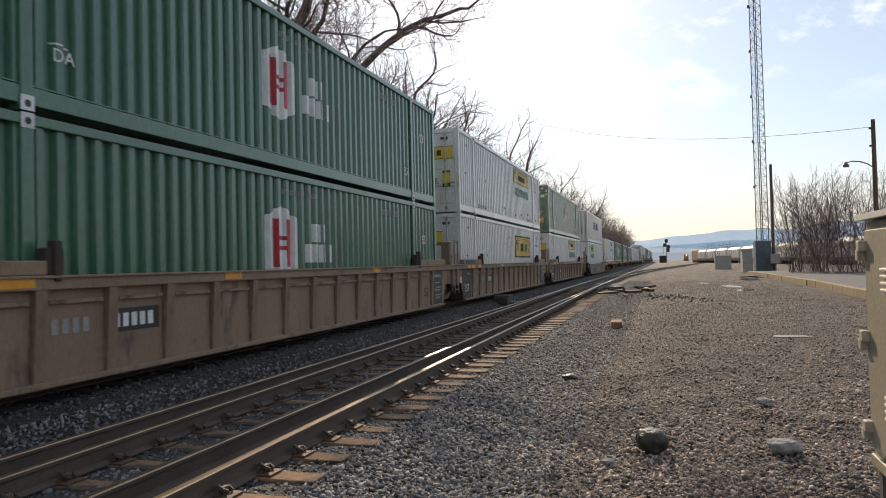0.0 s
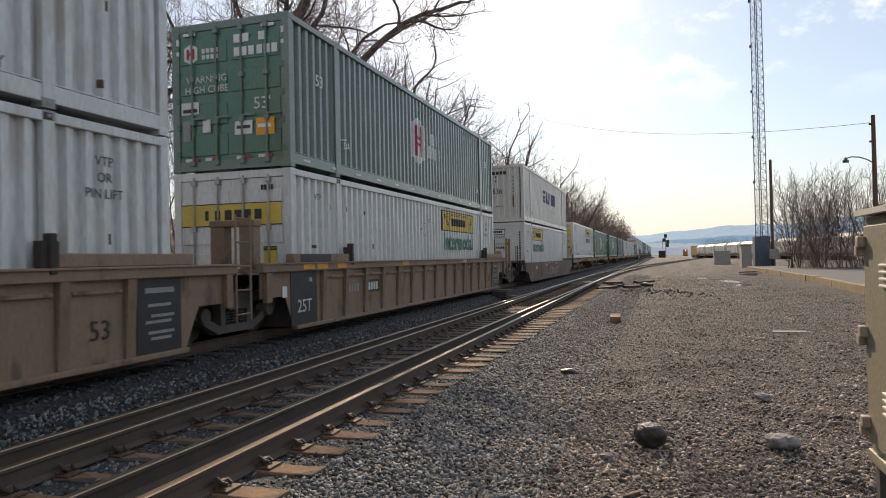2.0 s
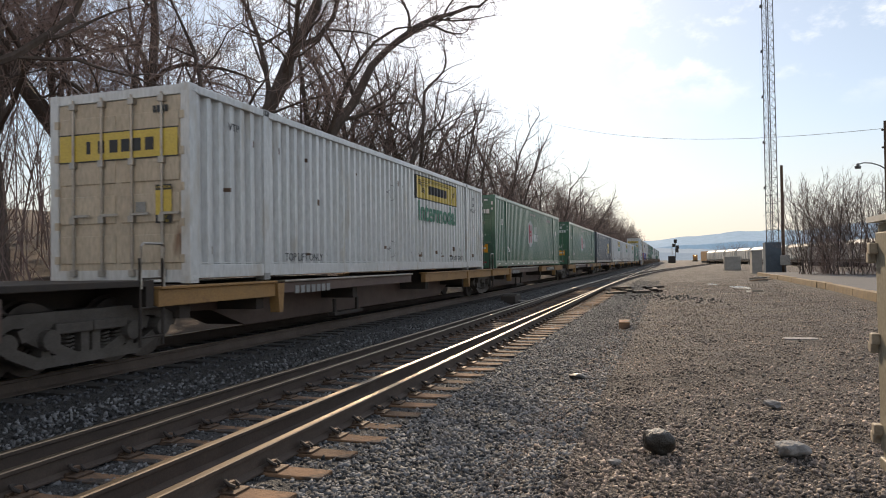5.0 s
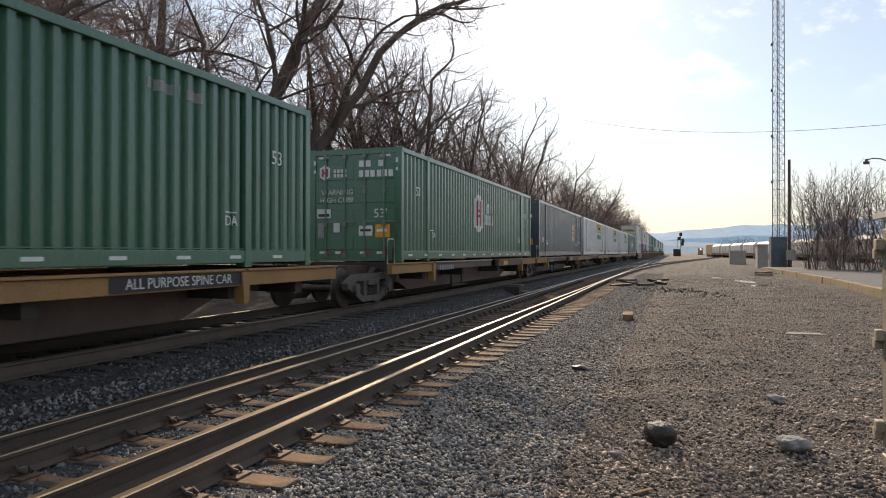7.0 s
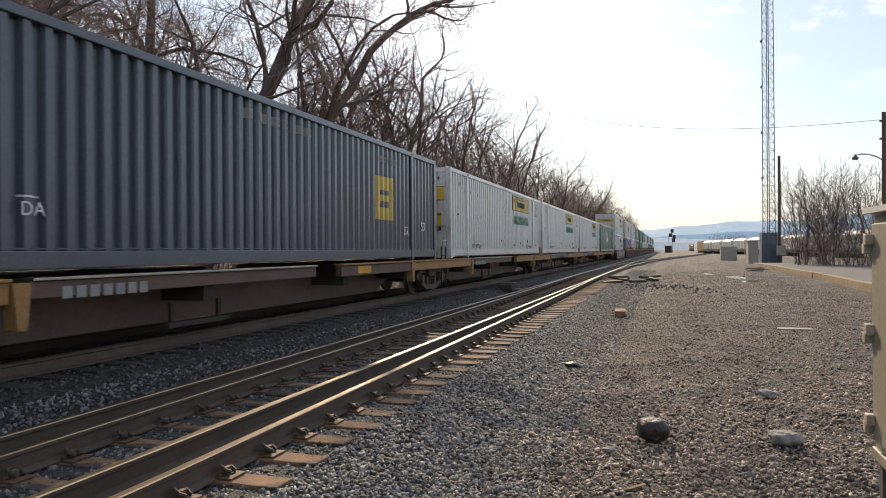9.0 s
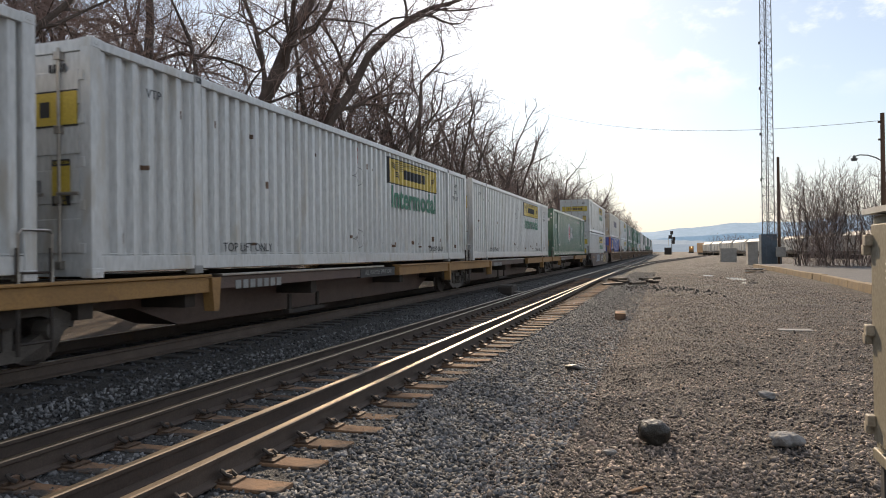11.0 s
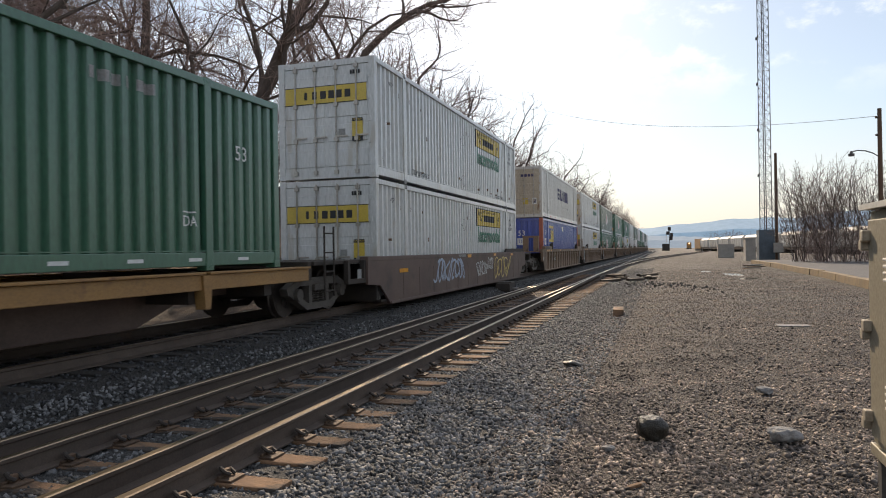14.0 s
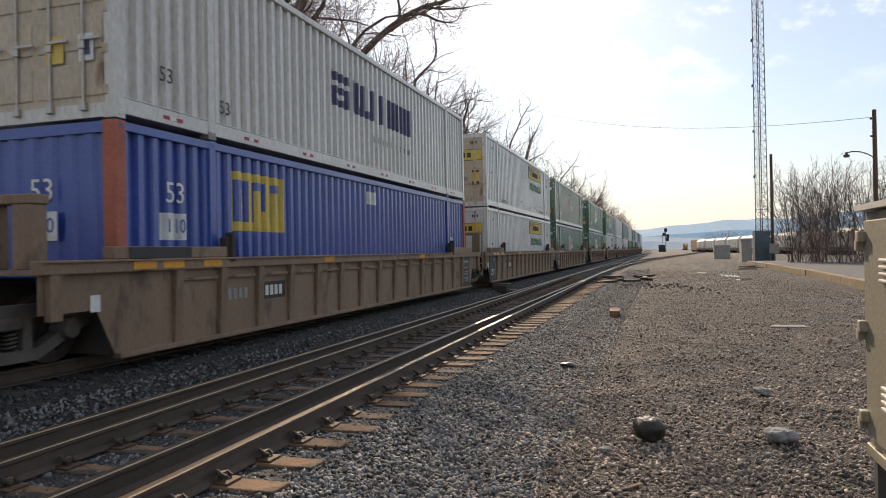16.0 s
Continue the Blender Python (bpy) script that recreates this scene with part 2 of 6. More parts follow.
M_ROCK = material("dark boulder", (0.04, 0.034, 0.026), (0.022, 0.02, 0.017), 0.42, 0, 4, 30, 0.6, 0.02)
M_PALE = material("pale slab stone", (0.27, 0.26, 0.25), (0.19, 0.182, 0.175), 0.85, 0, 6, 40, 0.5, 0.01)
M_HOPPER = material("off white hopper paint", (0.55, 0.53, 0.49), (0.45, 0.43, 0.39), 0.6, 0, 1, 30, 0.1)
# Valley haze is put into the ridges: bluish base colour plus a faint emission.
M_HILL = material("wooded hill with haze glow", (0.17, 0.22, 0.29), (0.14, 0.185, 0.25), 1.0, 0, 0.01, 0.08, 0.0)
M_HILL2 = material("valley woods with haze glow", (0.1, 0.13, 0.17), (0.07, 0.1, 0.14), 1.0, 0, 0.02, 0.15, 0.0)
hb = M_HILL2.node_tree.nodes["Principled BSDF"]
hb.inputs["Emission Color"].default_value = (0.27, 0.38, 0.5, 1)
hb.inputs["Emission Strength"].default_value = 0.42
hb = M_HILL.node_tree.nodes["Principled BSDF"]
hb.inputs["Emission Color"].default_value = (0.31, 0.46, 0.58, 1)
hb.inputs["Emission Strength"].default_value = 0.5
M_GLOW = bpy.data.materials.new("headlight glow")
M_GLOW.use_nodes = True
M_GLOW.node_tree.nodes["Principled BSDF"].inputs["Emission Color"].default_value = (1, 0.75, 0.4, 1)
M_GLOW.node_tree.nodes["Principled BSDF"].inputs["Emission Strength"].default_value = 6
M_WATER = bpy.data.materials.new("puddle water")
M_WATER.use_nodes = True
M_WATER.node_tree.nodes["Principled BSDF"].inputs["Roughness"].default_value = 0.04
M_WATER.node_tree.nodes["Principled BSDF"].inputs["Base Color"].default_value = (0.08, 0.075, 0.07, 1)


# ---- building helpers ----
def part(name, bm, mat, parent=None, label="", at=None):
    """One mesh object out of a bmesh or a ready mesh, under a thing or a part."""
    if isinstance(bm, bmesh.types.BMesh):
        me = bpy.data.meshes.new(name)
        bm.to_mesh(me)
        bm.free()
    else:
        me = bm
    for x in (mat if isinstance(mat, (list, tuple)) else [mat]):
        if len(me.materials) < (len(mat) if isinstance(mat, (list, tuple)) else 1):
            me.materials.append(x)
    ob = new(name, me)
    if parent is not None:
        ob.parent = parent
    if at is not None:
        ob.matrix_basis = at
    if label:
        tagged(ob, label)
    return ob


def thing(name, label, category, group="", kind="", at=None):
    ob = new(name)
    ob.empty_display_size = 0.1
    if at is not None:
        ob.matrix_basis = at
    return tagged(ob, label, category, group, kind)


def box(bm, x0, x1, y0, y1, z0, z1, bevel=0.0):
    r = bmesh.ops.create_cube(bm, size=1, matrix=Matrix.Translation(((x0 + x1) / 2, (y0 + y1) / 2, (z0 + z1) / 2)) @ Matrix.Diagonal((abs(x1 - x0), abs(y1 - y0), abs(z1 - z0), 1)))
    if bevel:
        es = list({e for v in r["verts"] for e in v.link_edges})
        bmesh.ops.bevel(bm, geom=es, offset=bevel, segments=2, affect="EDGES", profile=0.5)
    return bm


def boxes(*rows, bevel=0.0):
    bm = bmesh.new()
    for r in rows:
        box(bm, *r, bevel=bevel)
    return bm


def tube(bm, a, b, r0, r1=None, n=8, caps=True):
    a, b = Vector(a), Vector(b)
    r1 = r0 if r1 is None else r1
    q = (b - a).to_track_quat("Z", "Y").to_matrix()
    va = [bm.verts.new(a + q @ Vector((math.cos(2 * math.pi * k / n) * r0, math.sin(2 * math.pi * k / n) * r0, 0))) for k in range(n)]
    vb = [bm.verts.new(b + q @ Vector((math.cos(2 * math.pi * k / n) * r1, math.sin(2 * math.pi * k / n) * r1, 0))) for k in range(n)]
    for k in range(n):
        bm.faces.new((va[k], va[(k + 1) % n], vb[(k + 1) % n], vb[k]))
    if caps:
        bm.faces.new(va[::-1])
        bm.faces.new(vb)
    return bm


def pipe(bm, pts, r, n=6):
    """One continuous tube along a path; r may be a list of radii."""
    pts = [Vector(p) for p in pts]
    rings = []
    for k, p in enumerate(pts):
        d = (pts[min(k + 1, len(pts) - 1)] - pts[max(k - 1, 0)])
        q = d.to_track_quat("Z", "Y").to_matrix()
        rr = r[k] if isinstance(r, (list, tuple)) else r
        rings.append([bm.verts.new(p + q @ Vector((math.cos(2 * math.pi * j / n) * rr, math.sin(2 * math.pi * j / n) * rr, 0))) for j in range(n)])
    for a, b in zip(rings, rings[1:]):
        for j in range(n):
            bm.faces.new((a[j], a[(j + 1) % n], b[(j + 1) % n], b[j]))
    bm.faces.new(rings[0][::-1])
    bm.faces.new(rings[-1])
    return bm


def prism(pts, axis, d0, d1):
    """A polygon of 2D points drawn out along an axis."""
    bm = bmesh.new()
    put = {"x": lambda d, p: (d, p[0], p[1]), "y": lambda d, p: (p[0], d, p[1]), "z": lambda d, p: (p[0], p[1], d)}[axis]
    a = [bm.verts.new(put(d0, p)) for p in pts]
    b = [bm.verts.new(put(d1, p)) for p in pts]
    n = len(pts)
    for k in range(n):
        bm.faces.new((a[k], a[(k + 1) % n], b[(k + 1) % n], b[k]))
    bm.faces.new(a[::-1])
    bm.faces.new(b)
    bmesh.ops.recalc_face_normals(bm, faces=bm.faces)
    return bm


def lettering(text, size, thick=0.003, spacing=1.0, bold=0.0):
    """A mesh of flat letters, in the plane x to the right, y up, centred."""
    cu = bpy.data.curves.new("lettering", "FONT")
    cu.body, cu.size, cu.extrude, cu.space_character = text, size, thick / 2, spacing
    cu.align_x, cu.align_y = "CENTER", "CENTER"
    cu.offset = bold * size
    cu.resolution_u = 3
    ob = bpy.data.objects.new("lettering", cu)
    me = bpy.data.meshes.new_from_object(ob)
    bpy.data.objects.remove(ob)
    bpy.data.curves.remove(cu)
    return me


def on_side(x, y, z):
    """Pose of lettering on a face that looks to +x, read from there."""
    return Matrix.Translation((x, y, z)) @ Matrix(((0, 0, 1, 0), (1, 0, 0, 0), (0, 1, 0, 0), (0, 0, 0, 1)))


def on_end(x, y, z):
    """Pose of lettering on a face that looks to -y."""
    return Matrix.Translation((x, y, z)) @ Matrix(((1, 0, 0, 0), (0, 0, -1, 0), (0, 1, 0, 0), (0, 0, 0, 1)))


# ---- ground, banks and hills ----
TRAIN_X, TRAIN_Z = -7.81, 0.265
GROUND = -0.22


def ground_height(x, y):
    """Ballast beds under both tracks, the flat yard beside them, and the wooded bank behind the train."""
    pts = [(-400, 34), (-120, 13), (-60, 6.5), (-40, 4.2), (-25, 2.2), (-17, 0.8), (-13, 0.0), (-10.6, -0.2), (-9.4, 0.05), (-6.3, 0.05), (-5.75, -0.2),
           (-2.75, -0.21), (-1.6, -0.3), (-0.9, -0.235), (0.5, GROUND), (4000, GROUND)]
    for (a, za), (b, zb) in zip(pts, pts[1:]):
        if x <= b:
            k = (x - a) / (b - a)
            z = za + (zb - za) * k
            break
    if x < -12:
        fade = min(1, max(0, (420 - y) / 250))
        z = z * (0.15 + 0.85 * fade)
        z += min(1, (-12 - x) / 6) * (noise.noise(Vector((x * 0.12, y * 0.12, 0))) * 0.9 + noise.noise(Vector((x * 0.5, y * 0.5, 3))) * 0.25)
    elif x > -1.5 and y < 60:
        z += (noise.noise(Vector((x * 0.45, y * 0.3, 7))) * 0.05 + noise.noise(Vector((x * 1.7, y * 1.5, 9))) * 0.014) * min(1, (x + 1.5)) * min(1, max(0, (34 - y) / 14))
    return z


def make_ground():
    xs = [-3000, -1200, -400, -200, -120, -90, -70, -60, -50, -40, -34, -29, -25, -21, -19, -17, -15, -14, -13, -12, -11.2, -10.6, -9.9, -9.4, -6.3, -6.05, -5.75, -4.5, -3.4,
          -2.75, -2.3, -1.9, -1.6, -1.2, -0.9] + [-0.6 + 0.3 * k for k in range(30)] + [9, 11, 14, 20, 30, 50, 100, 300, 1000, 3000]
    ys = [-60, -30, -15, -8, -4, 0] + [0.5 + 0.4 * k for k in range(60)] + [25 + 2 * k for k in range(30)] + [90 + 12 * k for k in range(28)] + [450, 520, 650, 900, 1500, 2500, 4000]
    verts = [(x, y, ground_height(x, y)) for y in ys for x in xs]
    w = len(xs)
    faces = [(j * w + i, j * w + i + 1, (j + 1) * w + i + 1, (j + 1) * w + i) for j in range(len(ys) - 1) for i in range(w - 1)]
    me = bpy.data.meshes.new("ground")
    me.from_pydata(verts, [], faces)
    for k, p in enumerate(me.polygons):
        i = k % (w - 1)
        p.material_index = 1 if xs[i] < -11 else 0
        p.use_smooth = True
    for m in (M_GROUND, M_LEAVES):
        me.materials.append(m)
    tagged(new("ground", me), "gravel yard, ballast beds and leaf-covered bank", "ground", kind="structure")


make_ground()


def hill_line():
    """The long wooded ridges that close the valley."""
    for name, dist, tops, x0, x1 in (("far", 1500.0, ((-500, 44), (-60, 44), (40, 52), (160, 62), (260, 60), (420, 77), (700, 85), (1100, 76), (1600, 70)), -500, 1600),
                                     ("near", 1100.0, ((-400, 16), (0, 20), (120, 15), (300, 20), (600, 18), (1200, 16)), -400, 1200)):
        verts, faces, n = [], [], 160
        for k in range(n + 1):
            x = x0 + (x1 - x0) * k / n
            for (a, za), (b, zb) in zip(tops, tops[1:]):
                if a <= x <= b:
                    z = za + (zb - za) * (x - a) / (b - a)
            z += noise.noise(Vector((x * 0.02, dist, 0))) * 3 + noise.noise(Vector((x * 0.11, dist, 1))) * 1.6
            verts += [(x, dist, -2), (x, dist + 60, z * 0.6), (x, dist + 150, z), (x, dist + 400, -2)]
        for k in range(n):
            for j in range(3):
                a = k * 4 + j
                faces.append((a, a + 1, a + 5, a + 4))
        me = bpy.data.meshes.new("backdrop")
        me.from_pydata(verts, [], faces)
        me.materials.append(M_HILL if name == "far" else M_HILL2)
        tagged(new("backdrop", me), "wooded ridge across the valley, its blue haze put in as glow", "hill", kind="structure")


hill_line()


# ---- tracks ----
RAIL = [(-0.075, -0.185), (0.075, -0.185), (0.075, -0.172), (0.012, -0.15), (0.009, -0.05), (0.034, -0.036), (0.037, -0.008), (0.028, 0.0),
        (-0.028, 0.0), (-0.037, -0.008), (-0.034, -0.036), (-0.009, -0.05), (-0.012, -0.15), (-0.075, -0.172)]


def rail(path, z, label):
    """A flat-bottomed rail drawn along a path of (x, y) points; its polished running head is a part of its own."""
    n = len(RAIL)
    verts = [(x + px, y, z + pz) for x, y in path for px, pz in RAIL]
    meshes = []
    for js, mat in (([j for j in range(n) if j not in (6, 7, 8)], M_RUST), ((6, 7, 8), M_RAILTOP)):
        me = bpy.data.meshes.new("rail")
        faces = [(k * n + j, k * n + (j + 1) % n, (k + 1) * n + (j + 1) % n, (k + 1) * n + j) for k in range(len(path) - 1) for j in js]
        me.from_pydata(verts, [], faces)
        bm = bmesh.new()
        bm.from_mesh(me)
        bmesh.ops.delete(bm, geom=[v for v in bm.verts if not v.link_faces], context="VERTS")
        bm.to_mesh(me)
        bm.free()
        me.materials.append(mat)
        meshes.append(me)
    ob = tagged(new("rail", meshes[0]), label, "rail", "rails of the tracks")
    part("rail_head", meshes[1], M_RAILTOP, ob, "worn bright running head")
    return ob


def gap(y):
    """How far the branch rail lies to the right of the straight one; it closes at the switch."""
    return max(0.075, 0.49 - 0.0118 * max(0, y - 4))


ys_near = [-25, -10] + [0.5 * k for k in range(0, 20)] + [10 + 2 * k for k in range(19)]
ys_far = [48, 60, 80, 110, 150, 200, 300, 420]
B_X, D_X = -3.735, -5.225
rail([(B_X, y) for y in ys_near + ys_far], 0, "straight steel rail of the empty track, bright worn head")
rail([(D_X, y) for y in ys_near + ys_far], 0, "straight steel rail of the empty track, bright worn head")
rail([(B_X + gap(y), y) for y in ys_near], 0, "branching steel rail beside the empty track, sunlit head")
rail([(D_X + gap(y), y) for y in ys_near], 0, "branching steel rail inside the empty track")


def bend(y):
    return 0.00078 * max(0, y - 44) ** 2 if y < 110 else 3.4 + 0.103 * (y - 110)


for x in (B_X + 0.08, D_X + 0.08):
    rail([(x + bend(y), y) for y in (46, 52, 58, 64, 70, 78, 86, 95, 110, 140, 200, 300, 420)], 0, "steel rail of the diverging track")
for x in (TRAIN_X - 0.755, TRAIN_X + 0.755):
    rail([(x, y) for y in (-40, 0, 20, 60, 120, 200, 300, 420, 560)], TRAIN_Z, "steel rail under the freight train")


def tie_mesh(length, mat=None):
    bm = bmesh.new()
    box(bm, -length / 2, length / 2, -0.115, 0.115, -0.17, 0.0, 0.012)
    me = bpy.data.meshes.new("tie")
    bm.to_mesh(me)
    bm.free()
    me.materials.append(mat or M_TIE)
    return me


def plate_mesh():
    bm = boxes((-0.17, 0.2, -0.095, 0.095, 0.0, 0.018), (0.075, 0.1, -0.09, 0.09, 0.018, 0.04), (0.08, 0.12, -0.03, 0.03, 0.018, 0.075), bevel=0.004)
    me = bpy.data.meshes.new("tie_plate")
    bm.to_mesh(me)
    bm.free()
    me.materials.append(M_PLATE)
    return me


def clip_mesh():
    """The bent spring clip that holds the rail foot."""
    bm = bmesh.new()
    pts = [(0.14, 0.05, 0.03), (0.1, 0.05, 0.06), (0.06, 0.045, 0.05), (0.05, 0.0, 0.075), (0.075, -0.04, 0.085), (0.12, -0.045, 0.06), (0.15, -0.02, 0.04)]
    pipe(bm, pts, 0.016, 6)
    me = bpy.data.meshes.new("rail_clip")
    bm.to_mesh(me)
    bm.free()
    me.materials.append(M_GRIME)
    return me


def make_ties():
    near = thing("railway_ties", "weathered timber ties with plates and clips under the empty track", "railway ties", kind="structure")
    long_tie, plate, clip = tie_mesh(3.35), plate_mesh(), clip_mesh()
    rng = random.Random(4)
    for k in range(-16, 74):
        y = 4.45 + 0.555 * k
        cx = -2.68 - 1.675 + rng.uniform(-0.03, 0.03) + (0.0012 * max(0, y - 8))
        t = part("tie", long_tie, M_TIE, near, at=pose(cx, y + rng.uniform(-0.02, 0.02), -0.187, 0, rng.uniform(-0.3, 0.3), rng.uniform(-0.8, 0.8)))
        if y < 40:
            for x, face in ((B_X + gap(y), 1), (D_X + gap(y), 1), (D_X, -1)):
                m = pose(x - cx, 0, 0.002, 0, 0, 0 if face > 0 else 180)
                part("tie_plate", plate, M_PLATE, t, at=m)
                part("rail_clip", clip, M_GRIME, t, at=m)
    # These ties take the dark wood, which has the train's shade painted in.
    far = thing("railway_ties", "dark ties under the freight train, its shade in their colour", "railway ties", kind="structure")
    short = tie_mesh(2.6, M_TIEDARK)
    for k in range(0, 130):
        y = 1.0 + 0.52 * k
        part("tie", short, M_TIEDARK, far, at=pose(TRAIN_X + rng.uniform(-0.03, 0.03), y, TRAIN_Z - 0.187, 0, 0, rng.uniform(-0.7, 0.7)))


make_ties()


# ---- freight containers ----
BOX_L, BOX_W, BOX_H = 16.15, 2.59, 2.896
PITCH = 0.28
WALL_Y0, WALL_Y1 = 0.16, BOX_L - 0.16


def side_depth(y):
    """Depth of the corrugated side wall, 0 on the outer flats, to the inside."""
    u = ((y - WALL_Y0) / PITCH) % 1.0
    if u < 0.34:
        return 0.0
    if u < 0.47:
        return (u - 0.34) / 0.13 * 0.08
    if u < 0.87:
        return 0.08
    return (1 - u) / 0.13 * 0.08


def side_stations(a, b):
    ys = {round(a, 4), round(b, 4)}
    k = math.floor((a - WALL_Y0) / PITCH) - 1
    while WALL_Y0 + k * PITCH < b:
        for u in (0, 0.34, 0.47, 0.87):
            y = WALL_Y0 + (k + u) * PITCH
            if a < y < b:
                ys.add(round(y, 4))
        k += 1
    return sorted(ys)


def sheet(cols, x_of, lo, hi):
    """A skin over the side wall between two heights given as functions of y."""
    bm = bmesh.new()
    prev = None
    for y in cols:
        a, b = bm.verts.new((x_of(y), y, lo(y))), bm.verts.new((x_of(y), y, hi(y)))
        if prev:
            bm.faces.new((prev[0], a, b, prev[1]))
        prev = (a, b)
    return bm


FACE = BOX_W / 2 - 0.035


def decal(name, parent, mat, y0, y1, lo, hi, proud=0.004, label=""):
    """Paint that follows the corrugations of the right-hand wall."""
    lo_f = lo if callable(lo) else (lambda y: lo)
    hi_f = hi if callable(hi) else (lambda y: hi)
    return part(name, sheet(sorted(set(side_stations(y0, y1)) | {round(y0 + (y1 - y0) * k / 16, 4) for k in range(17)} if callable(lo) else side_stations(y0, y1)), lambda y: FACE - side_depth(y) + proud, lo_f, hi_f), mat, parent, label)


SHARED = {}


def shared(key, make):
    if key not in SHARED:
        bm = make()
        me = bpy.data.meshes.new(key)
        bm.to_mesh(me)
        bm.free()
        SHARED[key] = me
    return SHARED[key]


def coloured(name, key, make, mat, parent, label="", at=None):
    """A part whose mesh is shared between colours; the paint sits on the object."""
    me = shared(key, make)
    if not me.materials:
        me.materials.append(mat)
    ob = new(name, me)
    ob.parent = parent
    if at is not None:
        ob.matrix_basis = at
    ob.material_slots[0].link = "OBJECT"
    ob.material_slots[0].material = mat
    if label:
        tagged(ob, label)
    return ob


def wall_mesh(sign):
    def make():
        bm = sheet(side_stations(WALL_Y0, WALL_Y1), lambda y: sign * (FACE - side_depth(y)), lambda y: 0.26, lambda y: BOX_H - 0.11)
        if sign < 0:
            bmesh.ops.reverse_faces(bm, faces=bm.faces)
        return bm
    return make


def frame_mesh():
    w, l, h = BOX_W / 2, BOX_L, BOX_H
    bm = bmesh.new()
    for s in (-1, 1):
        box(bm, s * w, s * (w - 0.08), 0.08, l - 0.08, h - 0.13, h - 0.012, 0.01)
        box(bm, s * (w - 0.012), s * (w - 0.12), 0.08, l - 0.08, 0.07, 0.27, 0.01)
        box(bm, s * (w - 0.02), s * (w - 0.045), 0.16, l - 0.16, 0.285, 0.3)
        for y in (0, l - 0.16):
            box(bm, s * w, s * (w - 0.16), y, y + 0.16, 0.1, h - 0.1, 0.012)
    for y in (0.0, l - 0.12):
        box(bm, -w + 0.1, w - 0.1, y + 0.01, y + 0.11, h - 0.15, h - 0.01)
        box(bm, -w + 0.1, w - 0.1, y + 0.01, y + 0.11, 0.02, 0.2)
    box(bm, -w + 0.05, w - 0.05, 0.1, l - 0.1, h - 0.05, h - 0.025)
    box(bm, -w + 0.1, w - 0.1, 0.1, l - 0.1, 0.1, 0.14)
    return bm


def post_mesh():
    w, h = BOX_W / 2, BOX_H
    return boxes((w + 0.004, w - 0.1, -0.08, 0.08, 0.02, h), bevel=0.01)


def casting_mesh():
    return boxes((-0.09, 0.09, -0.09, 0.09, 0.0, 0.12), (0.085, 0.094, -0.03, 0.03, 0.035, 0.085), bevel=0.008)


def door_mesh():
    """One leaf, hinged at its right edge, 1.18 m wide, with shallow horizontal panels."""
    bm = boxes((0.0, 1.15, 0.03, 0.07, 0.2, BOX_H - 0.16))
    for k in range(4):
        box(bm, 0.05, 1.1, 0.012, 0.04, 0.3 + 0.6 * k, 0.72 + 0.6 * k, 0.012)
    for k in range(5):
        box(bm, 1.12, 1.2, -0.012, 0.04, 0.3 + 0.52 * k, 0.42 + 0.52 * k, 0.006)
    return bm


def rod_mesh():
    bm = bmesh.new()
    tube(bm, (0, -0.02, 0.12), (0, -0.02, BOX_H - 0.1), 0.02, n=8)
    for z in (0.16, 0.95, 1.8, BOX_H - 0.2):
        box(bm, -0.05, 0.05, -0.05, 0.03, z - 0.05, z + 0.05, 0.006)
    box(bm, -0.02, 0.32, -0.05, -0.03, 1.0, 1.04, 0.005)
    return bm


def end_wall_mesh():
    """The blind end, with upright corrugations."""
    bm = bmesh.new()
    prev = None
    w = BOX_W / 2 - 0.15
    x = -w
    k = 0
    while x <= w + 1e-6:
        y = (0.03, 0.03, 0.075, 0.075)[k % 4]
        a, b = bm.verts.new((x, y, 0.2)), bm.verts.new((x, y, BOX_H - 0.14))
        if prev:
            bm.faces.new((prev[0], a, b, prev[1]))
        prev = (a, b)
        x += (0.12, 0.04, 0.12, 0.04)[k % 4]
        k += 1
    return bm


def end_ribs_mesh():
    """The blind end of the smooth kind, with narrow horizontal ribs."""
    w = BOX_W / 2
    bm = boxes((-w + 0.12, w - 0.12, 0.03, 0.09, 0.2, BOX_H - 0.14))
    return bm


def hexagon(parent, yc, zc, r):
    """The white six-sided badge with a red upright double bar."""
    def half(y):
        return r * (0.93 - 0.36 * min(1, abs(y - yc) / (0.8 * r)))

    def lo(y):
        return zc - half(y)

    def hi(y):
        return zc + half(y)

    decal("badge", parent, M_INK, yc - 0.8 * r, yc + 0.8 * r, lo, hi, 0.004, "white six-sided badge")
    for s in (-1, 1):
        decal("badge_bar", parent, M_RED, yc + s * 0.33 * r - 0.15 * r, yc + s * 0.33 * r + 0.15 * r, zc - 0.58 * r, zc + 0.58 * r, 0.008)
    for s in (-1, 1):
        decal("badge_bar", parent, M_RED, yc - 0.45 * r, yc + 0.45 * r, zc - 0.05 * r + s * 0.12 * r, zc + 0.05 * r + s * 0.12 * r, 0.009)
    # the two words beside it as plain bars
    for z, widths in ((zc + 0.3 * r, (0.34, 0.26, 0.3)), (zc - 0.24 * r, (0.4, 0.22, 0.32, 0.28, 0.32))):
        y = yc + (1.2 if len(widths) == 5 else 1.5) * r
        for wd in widths:
            decal("word_bar", parent, M_INK, y, y + wd * 0.75 * r, z - 0.24 * r, z + 0.24 * r, 0.004)
            y += (wd * 0.75 + 0.08) * r


